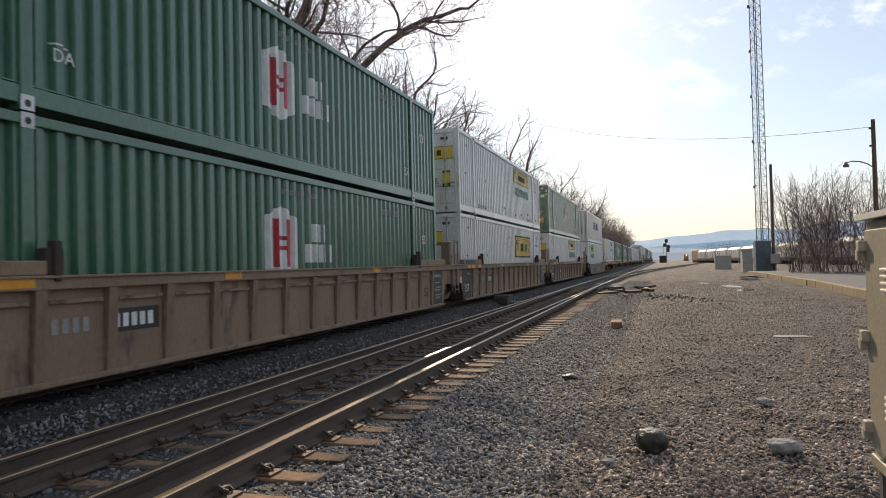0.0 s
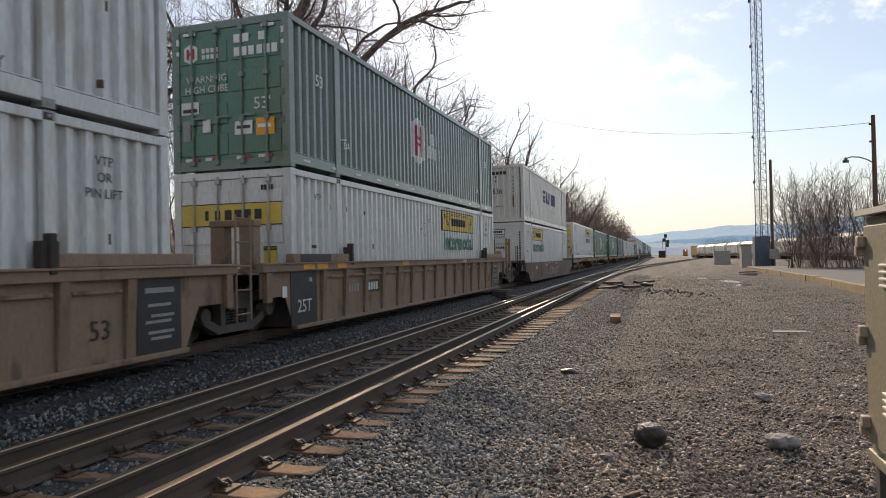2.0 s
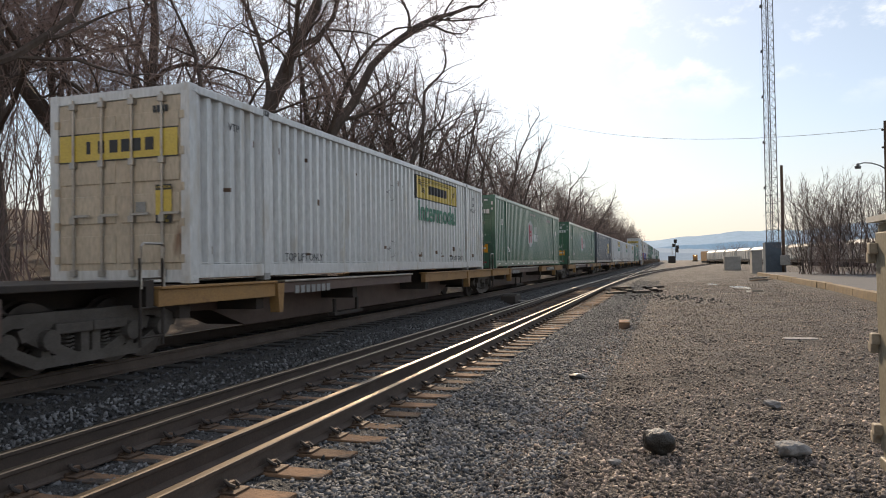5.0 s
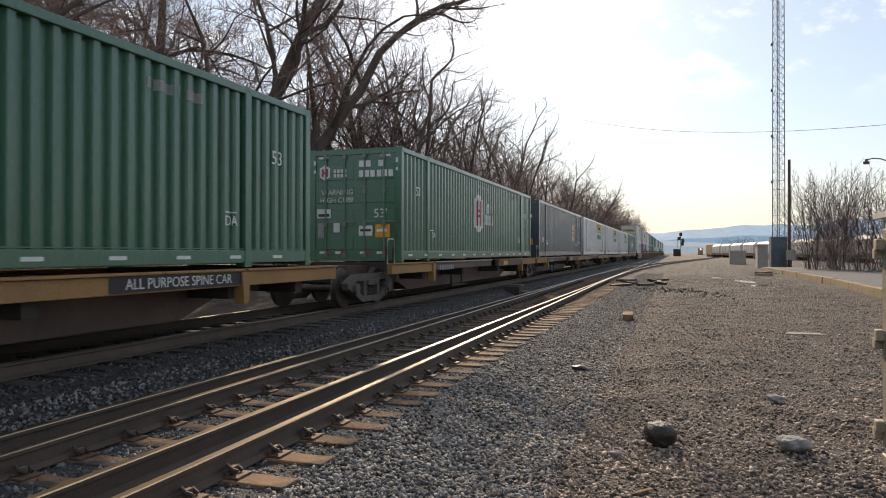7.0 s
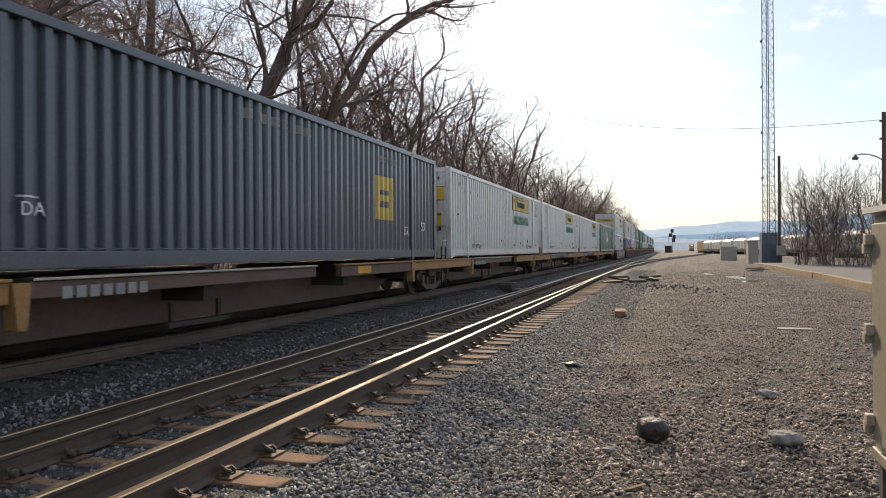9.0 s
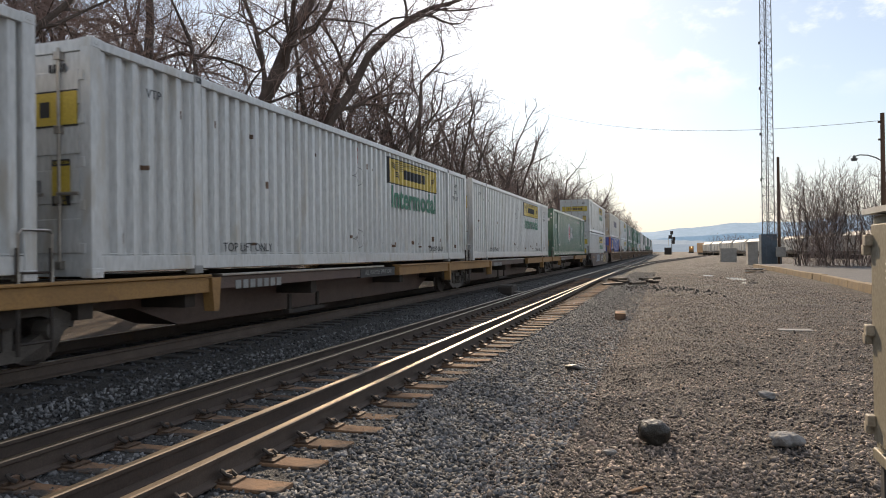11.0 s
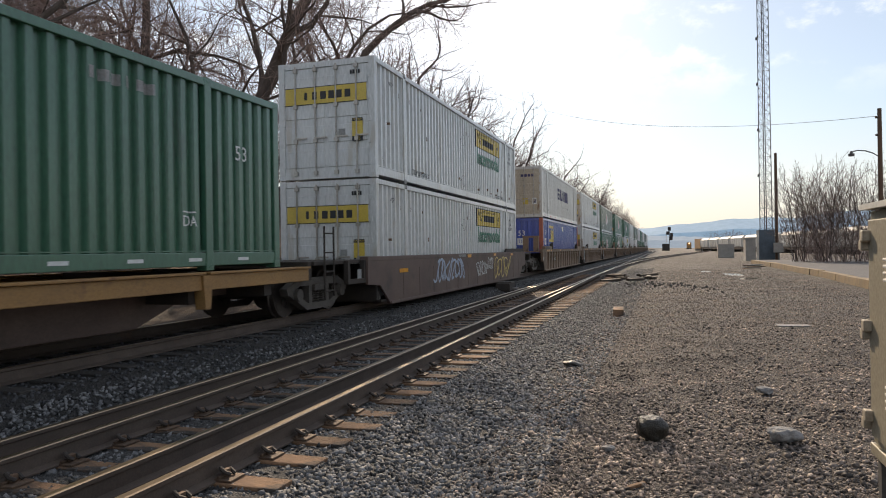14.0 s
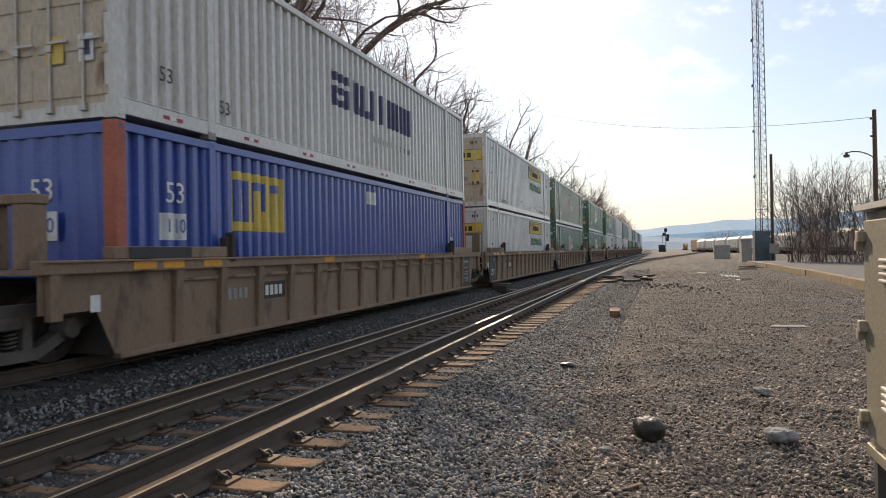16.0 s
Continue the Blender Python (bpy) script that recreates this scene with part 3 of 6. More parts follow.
def yellow_panel(parent, y0, y1, z0, z1, word=True, framed=False):
    """The name panel: thin dark border, ruled streaks and scrolls at both ends, the name as plain blocks."""
    rim = 0.07 if framed else 0.03
    decal("panel_border", parent, M_BLACK, y0 - rim, y1 + rim, z0 - rim, z1 + rim, 0.003)
    decal("yellow_panel", parent, M_YELLOW, y0, y1, z0, z1, 0.006, "yellow name panel")
    zc, hh, L = (z0 + z1) / 2, (z1 - z0) / 2, y1 - y0
    y = y0 + 0.3 * L
    for wd in (0.035, 0.05, 0.06, 0.06, 0.06, 0.06):
        decal("word_bar", parent, M_BLACK, y, y + wd * L, zc - hh * 0.48, zc + hh * 0.34, 0.01)
        y += (wd + 0.024) * L
    for k in range(5):
        z = zc + hh * (0.82 - 0.16 * k)
        decal("panel_line", parent, M_BLACK, y0 + L * 0.13, y0 + L * (0.84 if k < 2 else 0.27), z - 0.008, z + 0.008, 0.0095)
    for a, b, flip in ((0.07, 0.2, 1), (0.85, 0.96, -1)):
        ya, yb = y0 + a * L, y0 + b * L
        for q in range(3):
            decal("emblem", parent, M_BLACK, ya, yb, lambda v: zc + hh * (flip * (0.62 - 1.2 * (v - ya) / (yb - ya)) - 0.17 * q + 0.02), lambda v: zc + hh * (flip * (0.62 - 1.2 * (v - ya) / (yb - ya)) - 0.17 * q + 0.12), 0.01)
    if word:
        part("word", lettering("Intermodal", 0.76, 0.004, 1.04, 0.028), M_TEAL, parent, "bold dark green word", on_side(FACE + 0.006, (y0 + y1) / 2, z0 - 0.38))


def container(label, paint, end="doors", end_paint=None, style="", group="containers on the train"):
    """A 53 foot corrugated container; its near end carries doors or a blind wall."""
    c = thing("shipping_container", label, "shipping container", group)
    end_paint = end_paint or paint
    w = BOX_W / 2
    coloured("side_wall", "side_wall", wall_mesh(1), paint, c)
    coloured("side_wall", "side_wall_far", wall_mesh(-1), paint, c)
    coloured("frame", "container_frame", frame_mesh, paint, c)
    for y in (1.98, BOX_L - 1.98):
        for turn in (0, 180):
            coloured("stacking_post", "stacking_post", post_mesh, paint, c, at=pose(0, y, 0, 0, 0, turn))
    for y in (0.09, 1.98, BOX_L - 1.98, BOX_L - 0.09) if style else ():
        for s in (-1, 1):
            for z in (0, BOX_H - 0.12):
                coloured("corner_casting", "corner_casting", casting_mesh, paint if y in (0.09, BOX_L - 0.09) or paint in (M_GREEN, M_NAVY, M_BLUE) else M_DIM, c, at=pose(s * (w - 0.085), y, z, 0, 0, 0 if s > 0 else 180))
    coloured("end_wall", "end_wall", end_wall_mesh, paint, c, at=pose(0, BOX_L, 0, 0, 0, 180))
    if end == "doors":
        for s in (1, -1):
            d = coloured("door", "door%d" % s, (lambda: door_mesh()) if s > 0 else (lambda: mirrored(door_mesh())), end_paint, c)
            for x in (0.28, 0.82):
                coloured("lock_rod", "lock_rod", rod_mesh, M_STEEL if end_paint in (M_WHITE, M_CREAM, M_SWIFT) else M_SAGE if end_paint is M_GREEN else end_paint, d, at=pose(s * x, 0, 0))
    elif end == "ribs":
        coloured("end_wall", "end_ribs", end_ribs_mesh, end_paint, c)
        for k in range(7):
            z = 0.35 + 0.27 * k if k < 6 else 2.62
            coloured("end_rib", "end_rib", lambda: boxes((-w + 0.25, w - 0.25, 0.0, 0.034, -0.015, 0.015), bevel=0.004), end_paint, c, at=pose(0, 0, z))
    else:
        coloured("end_wall", "end_wall", end_wall_mesh, end_paint, c)
    if style:
        dress(c, style, end)
    return c


def mirrored(bm):
    bmesh.ops.scale(bm, vec=(-1, 1, 1), verts=bm.verts)
    bmesh.ops.reverse_faces(bm, faces=bm.faces)
    return bm


def end_bar(c, mat, x0, x1, z0, z1, y=-0.004, name="marking"):
    return part(name, boxes((x0, x1, y - 0.004, y, z0, z1)), mat, c)


def end_word(c, text, size, mat, x, z, y=-0.006):
    return part("word", lettering(text, size), mat, c, at=on_end(x, y, z))


def dress(c, style, end):
    w = BOX_W / 2
    if style == "hub":
        hexagon(c, 7.3, 1.6, 0.75)
        for k in range(0 if end == "wall" else 13):
            coloured("reflector", "hub_refl", lambda: boxes((w - 0.011, w - 0.005, 0, 0.28, 0.14, 0.19)), M_INK, c, at=pose(0, 0.5 + 1.2 * k, 0))
        part("number", lettering("53", 0.34), M_INK, c, at=on_side(FACE + 0.006, 1.25, 1.85))
        part("number", lettering("53", 0.34), M_INK, c, at=on_side(FACE + 0.006, BOX_L - 1.1, 1.85))
        for y in (2.5, BOX_L - 2.4):
            part("letters", lettering("DA", 0.22), M_INK, c, at=on_side(FACE + 0.006, y, 0.72))
            decal("arrow_bar", c, M_INK, y - 0.14, y + 0.14, 0.85, 0.872, 0.006)
        for k in range(6):
            decal("marking", c, M_DIM, BOX_L - 4.2 + 0.2 * k, BOX_L - 4.08 + 0.2 * k, 2.4, 2.55, 0.005)
        for k in range(7):
            decal("marking", c, M_DIM, 7.4 + 0.19 * k + 0.12 * (k > 3), 7.52 + 0.19 * k + 0.12 * (k > 3), 2.5, 2.6, 0.005)
        if end == "wall":
            for y in (1.98, BOX_L - 1.98):
                for z in (0.0, BOX_H - 0.17):
                    plate = part("lift_plate", boxes((w + 0.005, w + 0.012, y - 0.085, y + 0.085, z, z + 0.17), bevel=0.002), M_INK, c, "white plate round the lifting hole")
                    bm = bmesh.new()
                    tube(bm, (w + 0.01, y, z + 0.08), (w + 0.016, y, z + 0.08), 0.04, n=12)
                    part("lift_hole", bm, M_BLACK, plate)
        if end == "doors":
            end_word(c, "53'", 0.32, M_INK, 0.72, 1.22)
            end_word(c, "WARNING", 0.19, M_INK, -0.5, 1.78)
            end_word(c, "HIGH CUBE", 0.19, M_INK, -0.5, 1.58)
            for k in range(3):
                end_bar(c, M_INK, 0.12 + 0.16 * k, 0.24 + 0.16 * k, 2.16, 2.33)
                end_bar(c, M_INK, 0.62 + 0.16 * k, 0.74 + 0.16 * k, 2.16, 2.33)
            for k in range(2):
                end_bar(c, M_INK, 0.12 + 0.19 * k, 0.26 + 0.19 * k, 2.42, 2.58)
            end_bar(c, M_INK, 0.66, 0.8, 2.42, 2.58)
            part("badge", prism([(0, 0.2), (0.15, 0.12), (0.15, -0.12), (0, -0.2), (-0.15, -0.12), (-0.15, 0.12)], "y", -0.01, -0.004), M_INK, c, at=pose(-0.85, 0, 2.3))
            for s in (-0.06, 0.06):
                end_bar(c, M_RED, -0.85 + s - 0.03, -0.85 + s + 0.03, 2.2, 2.4, -0.012)
            end_bar(c, M_RED, -0.9, -0.8, 2.275, 2.325, -0.013)
            for z in (2.34, 2.22):
                for k in range(4):
                    end_bar(c, M_INK, -0.6 + 0.1 * k, -0.53 + 0.1 * k, z - 0.05, z + 0.04)
            end_bar(c, M_AMBER, 0.58, 0.98, 0.62, 0.95, name="orange_sticker")
            end_bar(c, M_INK, 0.62, 0.9, 0.76, 0.83, -0.01)
            end_bar(c, M_INK, 0.12, 0.5, 0.66, 0.92, name="notice")
            end_bar(c, M_BLACK, 0.16, 0.46, 0.77, 0.83, -0.01)
            end_bar(c, M_INK, -1.08, -0.68, 1.12, 1.36, name="notice")
            end_bar(c, M_BLACK, -1.04, -0.72, 1.16, 1.23, -0.01)
            end_bar(c, M_INK, -0.6, -0.42, 0.75, 1.0, name="notice")
            end_bar(c, M_DIM, -1.05, -0.88, 0.6, 1.0, name="notice")
            for x in (-1.0, -0.55, 0.15, 0.62):
                end_bar(c, M_INK, x, x + 0.15, 0.2, 0.26)
                end_bar(c, M_RED, x + 0.15, x + 0.3, 0.2, 0.26)
            for x in (-1.02, 0.72):
                end_bar(c, M_INK, x, x + 0.28, 2.66, 2.72)
            for x in (-1.18, 1.14):
                end_bar(c, M_INK, x, x + 0.06, 2.3, 2.62)
    elif style in ("yellow", "yellow_framed"):
        if style == "yellow":
            y0 = 2.35 if end == "ribs" else 9.4
            yellow_panel(c, y0, y0 + 3.65, 2.05, 2.65)
        else:
            yellow_panel(c, 9.4, 13.2, 1.45, 2.35, False, True)
        for y, z in ((7.65, 0.6), (7.65, 2.0)):
            decal("diamond_frame", c, M_DIM, y - 0.25, y + 0.25, lambda yy, y=y, z=z: z - 0.25 + abs(yy - y), lambda yy, y=y, z=z: z - 0.23 + abs(yy - y), 0.012)
            decal("diamond_frame", c, M_DIM, y - 0.25, y + 0.25, lambda yy, y=y, z=z: z + 0.23 - abs(yy - y), lambda yy, y=y, z=z: z + 0.25 - abs(yy - y), 0.012)
        decal("orange_mark", c, M_ORANGE, 7.61, 7.69, 2.3, 2.66, 0.006)
        rng = random.Random(9)
        for k in range(34):
            y = rng.uniform(0.4, 15.6)
            z = rng.choice((0.42, 0.5, 0.6, 1.4, 2.2))
            decal("scuff", c, M_PLATE, y, y + rng.uniform(0.03, 0.1), z, z + rng.uniform(0.04, 0.14), 0.005)
        for y in (3.3, BOX_L - 3.2):
            part("words", lettering("TOP LIFT ONLY", 0.2), M_BLACK, c, at=on_side(FACE + 0.006, y, 0.38))
        for text, y, z in (("VTP", 15.0, 2.42), ("OR", 15.0, 2.22), ("PIN LIFT", 15.0, 2.02), ("VTP", 1.1, 2.42)):
            part("words", lettering(text, 0.17), M_BLACK, c, at=on_side(FACE + 0.006, y, z))
        for y in (2.0, BOX_L - 2.0):
            part("lift_pocket", boxes((BOX_W / 2 + 0.004, BOX_W / 2 + 0.008, y - 0.06, y + 0.06, BOX_H - 0.11, BOX_H - 0.03)), M_BLACK, c)
        if end == "doors":
            pa, pb = (-1.0, 0.65) if style == "yellow_framed" else (-1.1, 1.08)
            part("yellow_panel", boxes((pa, pb, -0.002, 0.011, 1.86, 2.26)), M_YELLOW, c, "yellow name panel with dark border")
            for a, b, z0, z1 in ((pa - 0.02, pb + 0.02, 2.26, 2.28), (pa - 0.02, pb + 0.02, 1.84, 1.86)):
                end_bar(c, M_BLACK, a, b, z0, z1, 0.004)
            step = (pb - pa) * 0.1
            for k in range(6):
                x0 = pa + (pb - pa) * 0.24 + step * k
                end_bar(c, M_BLACK, x0, x0 + (0.35, 0.55, 0.7, 0.7, 0.65, 0.7)[k] * step, 1.96, 2.15, -0.003)
            end_bar(c, M_YELLOW, 0.7, 0.98, 1.0, 1.36, -0.006, "caution_sign")
            end_bar(c, M_BLACK, 0.7, 0.98, 1.36, 1.44, -0.006)
            end_bar(c, M_BLACK, 0.7, 0.98, 0.88, 1.0, -0.006)
            end_word(c, "CAUTION", 0.055, M_YELLOW, 0.84, 1.4, -0.012)
            end_word(c, "WIDE", 0.055, M_YELLOW, 0.84, 0.965, -0.012)
            end_word(c, "TURNS", 0.055, M_YELLOW, 0.84, 0.912, -0.012)
            end_bar(c, M_DIM, 0.34, 0.52, 1.05, 1.2)
            for k in range(4):
                end_bar(c, M_BLACK, 0.66 + 0.07 * k, 0.71 + 0.07 * k, 2.5, 2.6)
        elif end == "ribs":
            end_bar(c, M_BLACK, -0.6, 0.3, 2.28, 2.56, 0.004)
            end_bar(c, M_INK, -0.57, 0.27, 2.31, 2.53, 0.0)
            for k in range(6):
                end_bar(c, M_BLACK, -0.42 + 0.1 * k, -0.34 + 0.1 * k, 2.37, 2.48, -0.004)
            end_word(c, "Intermodal", 0.2, M_BLACK, -0.15, 2.17, 0.002)
            end_bar(c, M_CREAM, -0.2, 0.35, 1.78, 1.87, 0.0)
            end_bar(c, M_BLACK, 0.32, 0.45, 1.77, 1.88, -0.002)
            for k in range(9):
                end_bar(c, M_BLACK, -0.45 + 0.09 * k, -0.39 + 0.09 * k, 1.58, 1.68, 0.0)
            for k in range(12):
                end_bar(c, M_BLACK, 1.0, 1.08, 0.9 + 0.13 * k, 0.99 + 0.13 * k, 0.0)
    elif style == "swift":
        y = 6.1
        for k, wd in enumerate((0.95, 1.35, 0.4, 0.8, 0.85)):
            decal("name_bar", c, M_PURPLE, y, y + wd, 1.4, 2.12, 0.006, "dark violet name bar")
            if k in (0, 1):
                for q in range(2):
                    decal("name_gap", c, M_SWIFT, y + (0.0 if q else 0.25) if k == 0 else y + 0.3 + 0.42 * q, y + (0.7 if not q else wd) if k == 0 else y + 0.5 + 0.42 * q, (1.55 if q == 0 else 1.82) if k == 0 else 1.58, (1.66 if q == 0 else 1.93) if k == 0 else 2.13, 0.009)
            y += wd + 0.13
        for k in range(8):
            for q, m in enumerate((M_RED, M_INK, M_RED)):
                coloured("reflector", "swift_refl%d" % q, lambda: boxes((w - 0.011, w - 0.005, 0.14 * q, 0.13 + 0.14 * q, 0.14, 0.19)), m, c, at=pose(0, 0.9 + 1.95 * k, 0))
        for k in range(9):
            decal("word_bar", c, M_DIM, 8.3 + 0.29 * k, 8.48 + 0.29 * k, 0.9, 1.04, 0.006)
        part("number", lettering("53", 0.3), M_BLACK, c, at=on_side(FACE + 0.006, 1.0, 0.75))
        part("number", lettering("53", 0.3), M_BLACK, c, at=on_side(FACE + 0.006, 2.35, 0.55))
        if end == "wall":
            end_word(c, "53ft", 0.34, M_BLACK, -0.05, 1.55, 0.02)
            for k in range(5):
                end_bar(c, M_BLACK, -0.5 + 0.19 * k, -0.35 + 0.19 * k, 2.42, 2.58, 0.026)
            for k in range(2):
                end_bar(c, M_BLACK, -0.16, -0.1, 2.02 + 0.2 * k, 2.15 + 0.2 * k, 0.026)
            for k in range(6):
                end_bar(c, M_DIM, 0.72, 0.8, 1.3 + 0.18 * k, 1.42 + 0.18 * k, 0.026)
            end_bar(c, M_PLATE, 0.71, 0.79, 0.75, 1.3, 0.028, "rust_streak")
            end_bar(c, M_CREAM, -0.72, -0.62, 0.6, 1.9, 0.028, "rust_streak")
            end_word(c, "24,000 lb", 0.12, M_BLACK, 0.0, 0.8, 0.02)
        else:
            end_bar(c, M_YELLOW, 0.2, 0.5, 0.75, 1.1, name="caution_sign")
            end_bar(c, M_INK, 0.74, 0.98, 0.75, 1.1, name="notice")
            end_bar(c, M_PURPLE, 0.79, 0.93, 0.82, 1.02, -0.01)
            for k in range(4):
                end_bar(c, M_PURPLE, 0.1 + 0.2 * k, 0.25 + 0.2 * k, 2.3, 2.45)
    elif style == "emp":
        decal("yellow_panel", c, M_YELLOW, 2.53, 4.1, 1.55, 2.52, 0.006, "square yellow emblem panel")
        for a, b in ((2.63, 2.97), (3.09, 3.51), (3.63, 3.99)):
            decal("emblem_bar", c, M_BLUE, a, a + 0.12, 1.7, 2.38, 0.01)
            decal("emblem_bar", c, M_BLUE, b - 0.1, b, 1.9 if a > 3.0 else 1.7, 2.38, 0.01)
            decal("emblem_bar", c, M_BLUE, a, b, 2.24, 2.38, 0.011)
        part("number", lettering("53", 0.42), M_INK, c, at=on_side(FACE + 0.006, 1.15, 2.03))
        decal("number_panel", c, M_INK, 0.88, 1.42, 1.38, 1.76, 0.005)
        part("number", lettering("110", 0.28), M_BLUE, c, at=on_side(FACE + 0.014, 1.15, 1.57))
        decal("notice", c, M_INK, 7.85, 8.4, 2.3, 2.6, 0.005)
        for k in range(4):
            decal("marking", c, M_INK, 14.3 + 0.16 * k, 14.42 + 0.16 * k, 1.5, 1.62, 0.005)
        end_word(c, "53", 0.42, M_INK, 0.1, 2.03)
        end_bar(c, M_INK, -0.15, 0.35, 1.38, 1.76)
        end_word(c, "110", 0.28, M_BLUE, 0.1, 1.57, -0.012)
        for s in (-1, 1):
            for y in (-0.006, BOX_L - 0.17):
                part("corner_post", boxes((s * (w + 0.006), s * (w - 0.2), y, y + 0.18, 0.02, BOX_H - 0.0), bevel=0.01), M_ORANGE, c, "orange red corner post")
    elif style == "navy":
        decal("yellow_panel", c, M_YELLOW, 11.85, 12.9, 1.0, 2.05, 0.006, "tall yellow emblem panel")
        decal("emblem_bar", c, M_NAVY, 12.05, 12.7, 1.3, 1.45, 0.01)
        decal("emblem_bar", c, M_NAVY, 12.05, 12.7, 1.6, 1.72, 0.01)
        for y in (2.5, BOX_L - 2.4):
            part("letters", lettering("DA", 0.22), M_INK, c, at=on_side(FACE + 0.006, y, 0.72))
            decal("arrow_bar", c, M_INK, y - 0.14, y + 0.14, 0.85, 0.872, 0.006)
        part("number", lettering("53", 0.34), M_INK, c, at=on_side(FACE + 0.006, BOX_L - 1.1, 0.9))
        part("number", lettering("53", 0.34), M_INK, c, at=on_side(FACE + 0.006, 1.25, 0.9))
        for k in range(6):
            decal("marking", c, M_DIM, BOX_L - 4.2 + 0.2 * k, BOX_L - 4.08 + 0.2 * k, 2.4, 2.55, 0.005)
            decal("marking", c, M_DIM, 6.5 + 0.4 * k, 6.75 + 0.4 * k, 2.45, 2.62, 0.005)
        end_bar(c, M_AMBER, 0.58, 0.98, 0.62, 0.95, name="orange_sticker")
        for k in range(4):
            end_bar(c, M_INK, 0.2 + 0.2 * k, 0.34 + 0.2 * k, 2.0, 2.15)


# ---- railway cars ----
def wheel_mesh():
    half = [(0.08, 0.0), (0.08, 0.66), (0.2, 0.68), (0.36, 0.7), (0.455, 0.7), (0.46, 0.715), (0.43, 0.735), (0.42, 0.82), (0.37, 0.83), (0.34, 0.8), (0.2, 0.79), (0.13, 0.8), (0.12, 0.9), (0.06, 0.91)]
    line = [(r, -x) for r, x in half[::-1]] + half[1:]
    return pipe(bmesh.new(), [(x, 0, 0) for r, x in line], [r for r, x in line], 24)


def bars(bm, pts, width, x0, x1):
    """Flat bars between points of the y-z plane, with a given depth in x."""
    for (y0, z0), (y1, z1) in zip(pts, pts[1:]):
        d = Vector((0, y1 - y0, z1 - z0))
        L = d.length
        m = Matrix.Translation(((x0 + x1) / 2, (y0 + y1) / 2, (z0 + z1) / 2)) @ Matrix.Rotation(math.atan2(z1 - z0, y1 - y0), 4, "X") @ Matrix.Diagonal((abs(x1 - x0), L + width * 0.6, width, 1))
        bmesh.ops.create_cube(bm, size=1, matrix=m)


def side_frame_mesh(s):
    """The cast side frame of a truck: arched top, dipped tension member, columns and journal boxes."""
    def make():
        bm = bmesh.new()
        x0, x1 = s * 0.92, s * 1.08
        bars(bm, [(-1.2, 0.5), (-0.8, 0.66), (0.8, 0.66), (1.2, 0.5)], 0.15, x0, x1)
        bars(bm, [(-1.1, 0.46), (-0.48, 0.17), (0.48, 0.17), (1.1, 0.46)], 0.13, x0, x1)
        for a in (-1, 1):
            bars(bm, [(a * 0.36, 0.17), (a * 0.36, 0.66)], 0.12, x0, x1)
            tube(bm, (s * 0.95, a * 0.9, 0.42), (s * 1.16, a * 0.9, 0.42), 0.14, 0.12, 14)
        return bm
    return make


def spring_mesh(s):
    def make():
        pts = [(s * 1.0 + 0.065 * math.cos(0.9 * k), 0.065 * math.sin(0.9 * k), 0.24 + 0.0065 * k) for k in range(34)]
        return pipe(bmesh.new(), pts, 0.014, 5)
    return make


def truck(car, y):
    t = coloured("truck", "bolster", lambda: boxes((-0.9, 0.9, -0.2, 0.2, 0.5, 0.72), bevel=0.02), M_GRIME, car, "grimy cast steel truck", pose(0, y, 0))
    for s in (-1, 1):
        f = coloured("side_frame", "side_frame%d" % s, side_frame_mesh(s), M_TRUCK, t)
        if s > 0:
            for y in (-0.2, 0.0, 0.2):
                coloured("spring", "spring%d" % s, spring_mesh(s), M_TRUCK, t, at=pose(0, y, 0))
        coloured("bolster_end", "bolster_end%d" % s, lambda: boxes((s * 0.94, s * 1.13, -0.27, 0.27, 0.47, 0.6), bevel=0.02), M_TRUCK, t)
    for a in (-0.9, 0.9):
        coloured("wheelset", "wheelset", wheel_mesh, M_WHEEL, t, "", pose(0, a, 0.42))
    return t


M_WHEEL = material("wheel steel", (0.09, 0.075, 0.065), (0.06, 0.05, 0.045), 0.5, 0.6, 4, 40, 0.15)


def ladder(car, x, y, z0, z1, width, mat, name="ladder"):
    bm = bmesh.new()
    for d in (0, width):
        tube(bm, (x, y + d, z0), (x, y + d, z1), 0.022, n=6)
    k = z0 + 0.12
    while k < z1:
        tube(bm, (x, y, k), (x, y + width, k), 0.016, n=6)
        k += 0.38
    return part(name, bm, mat, car)


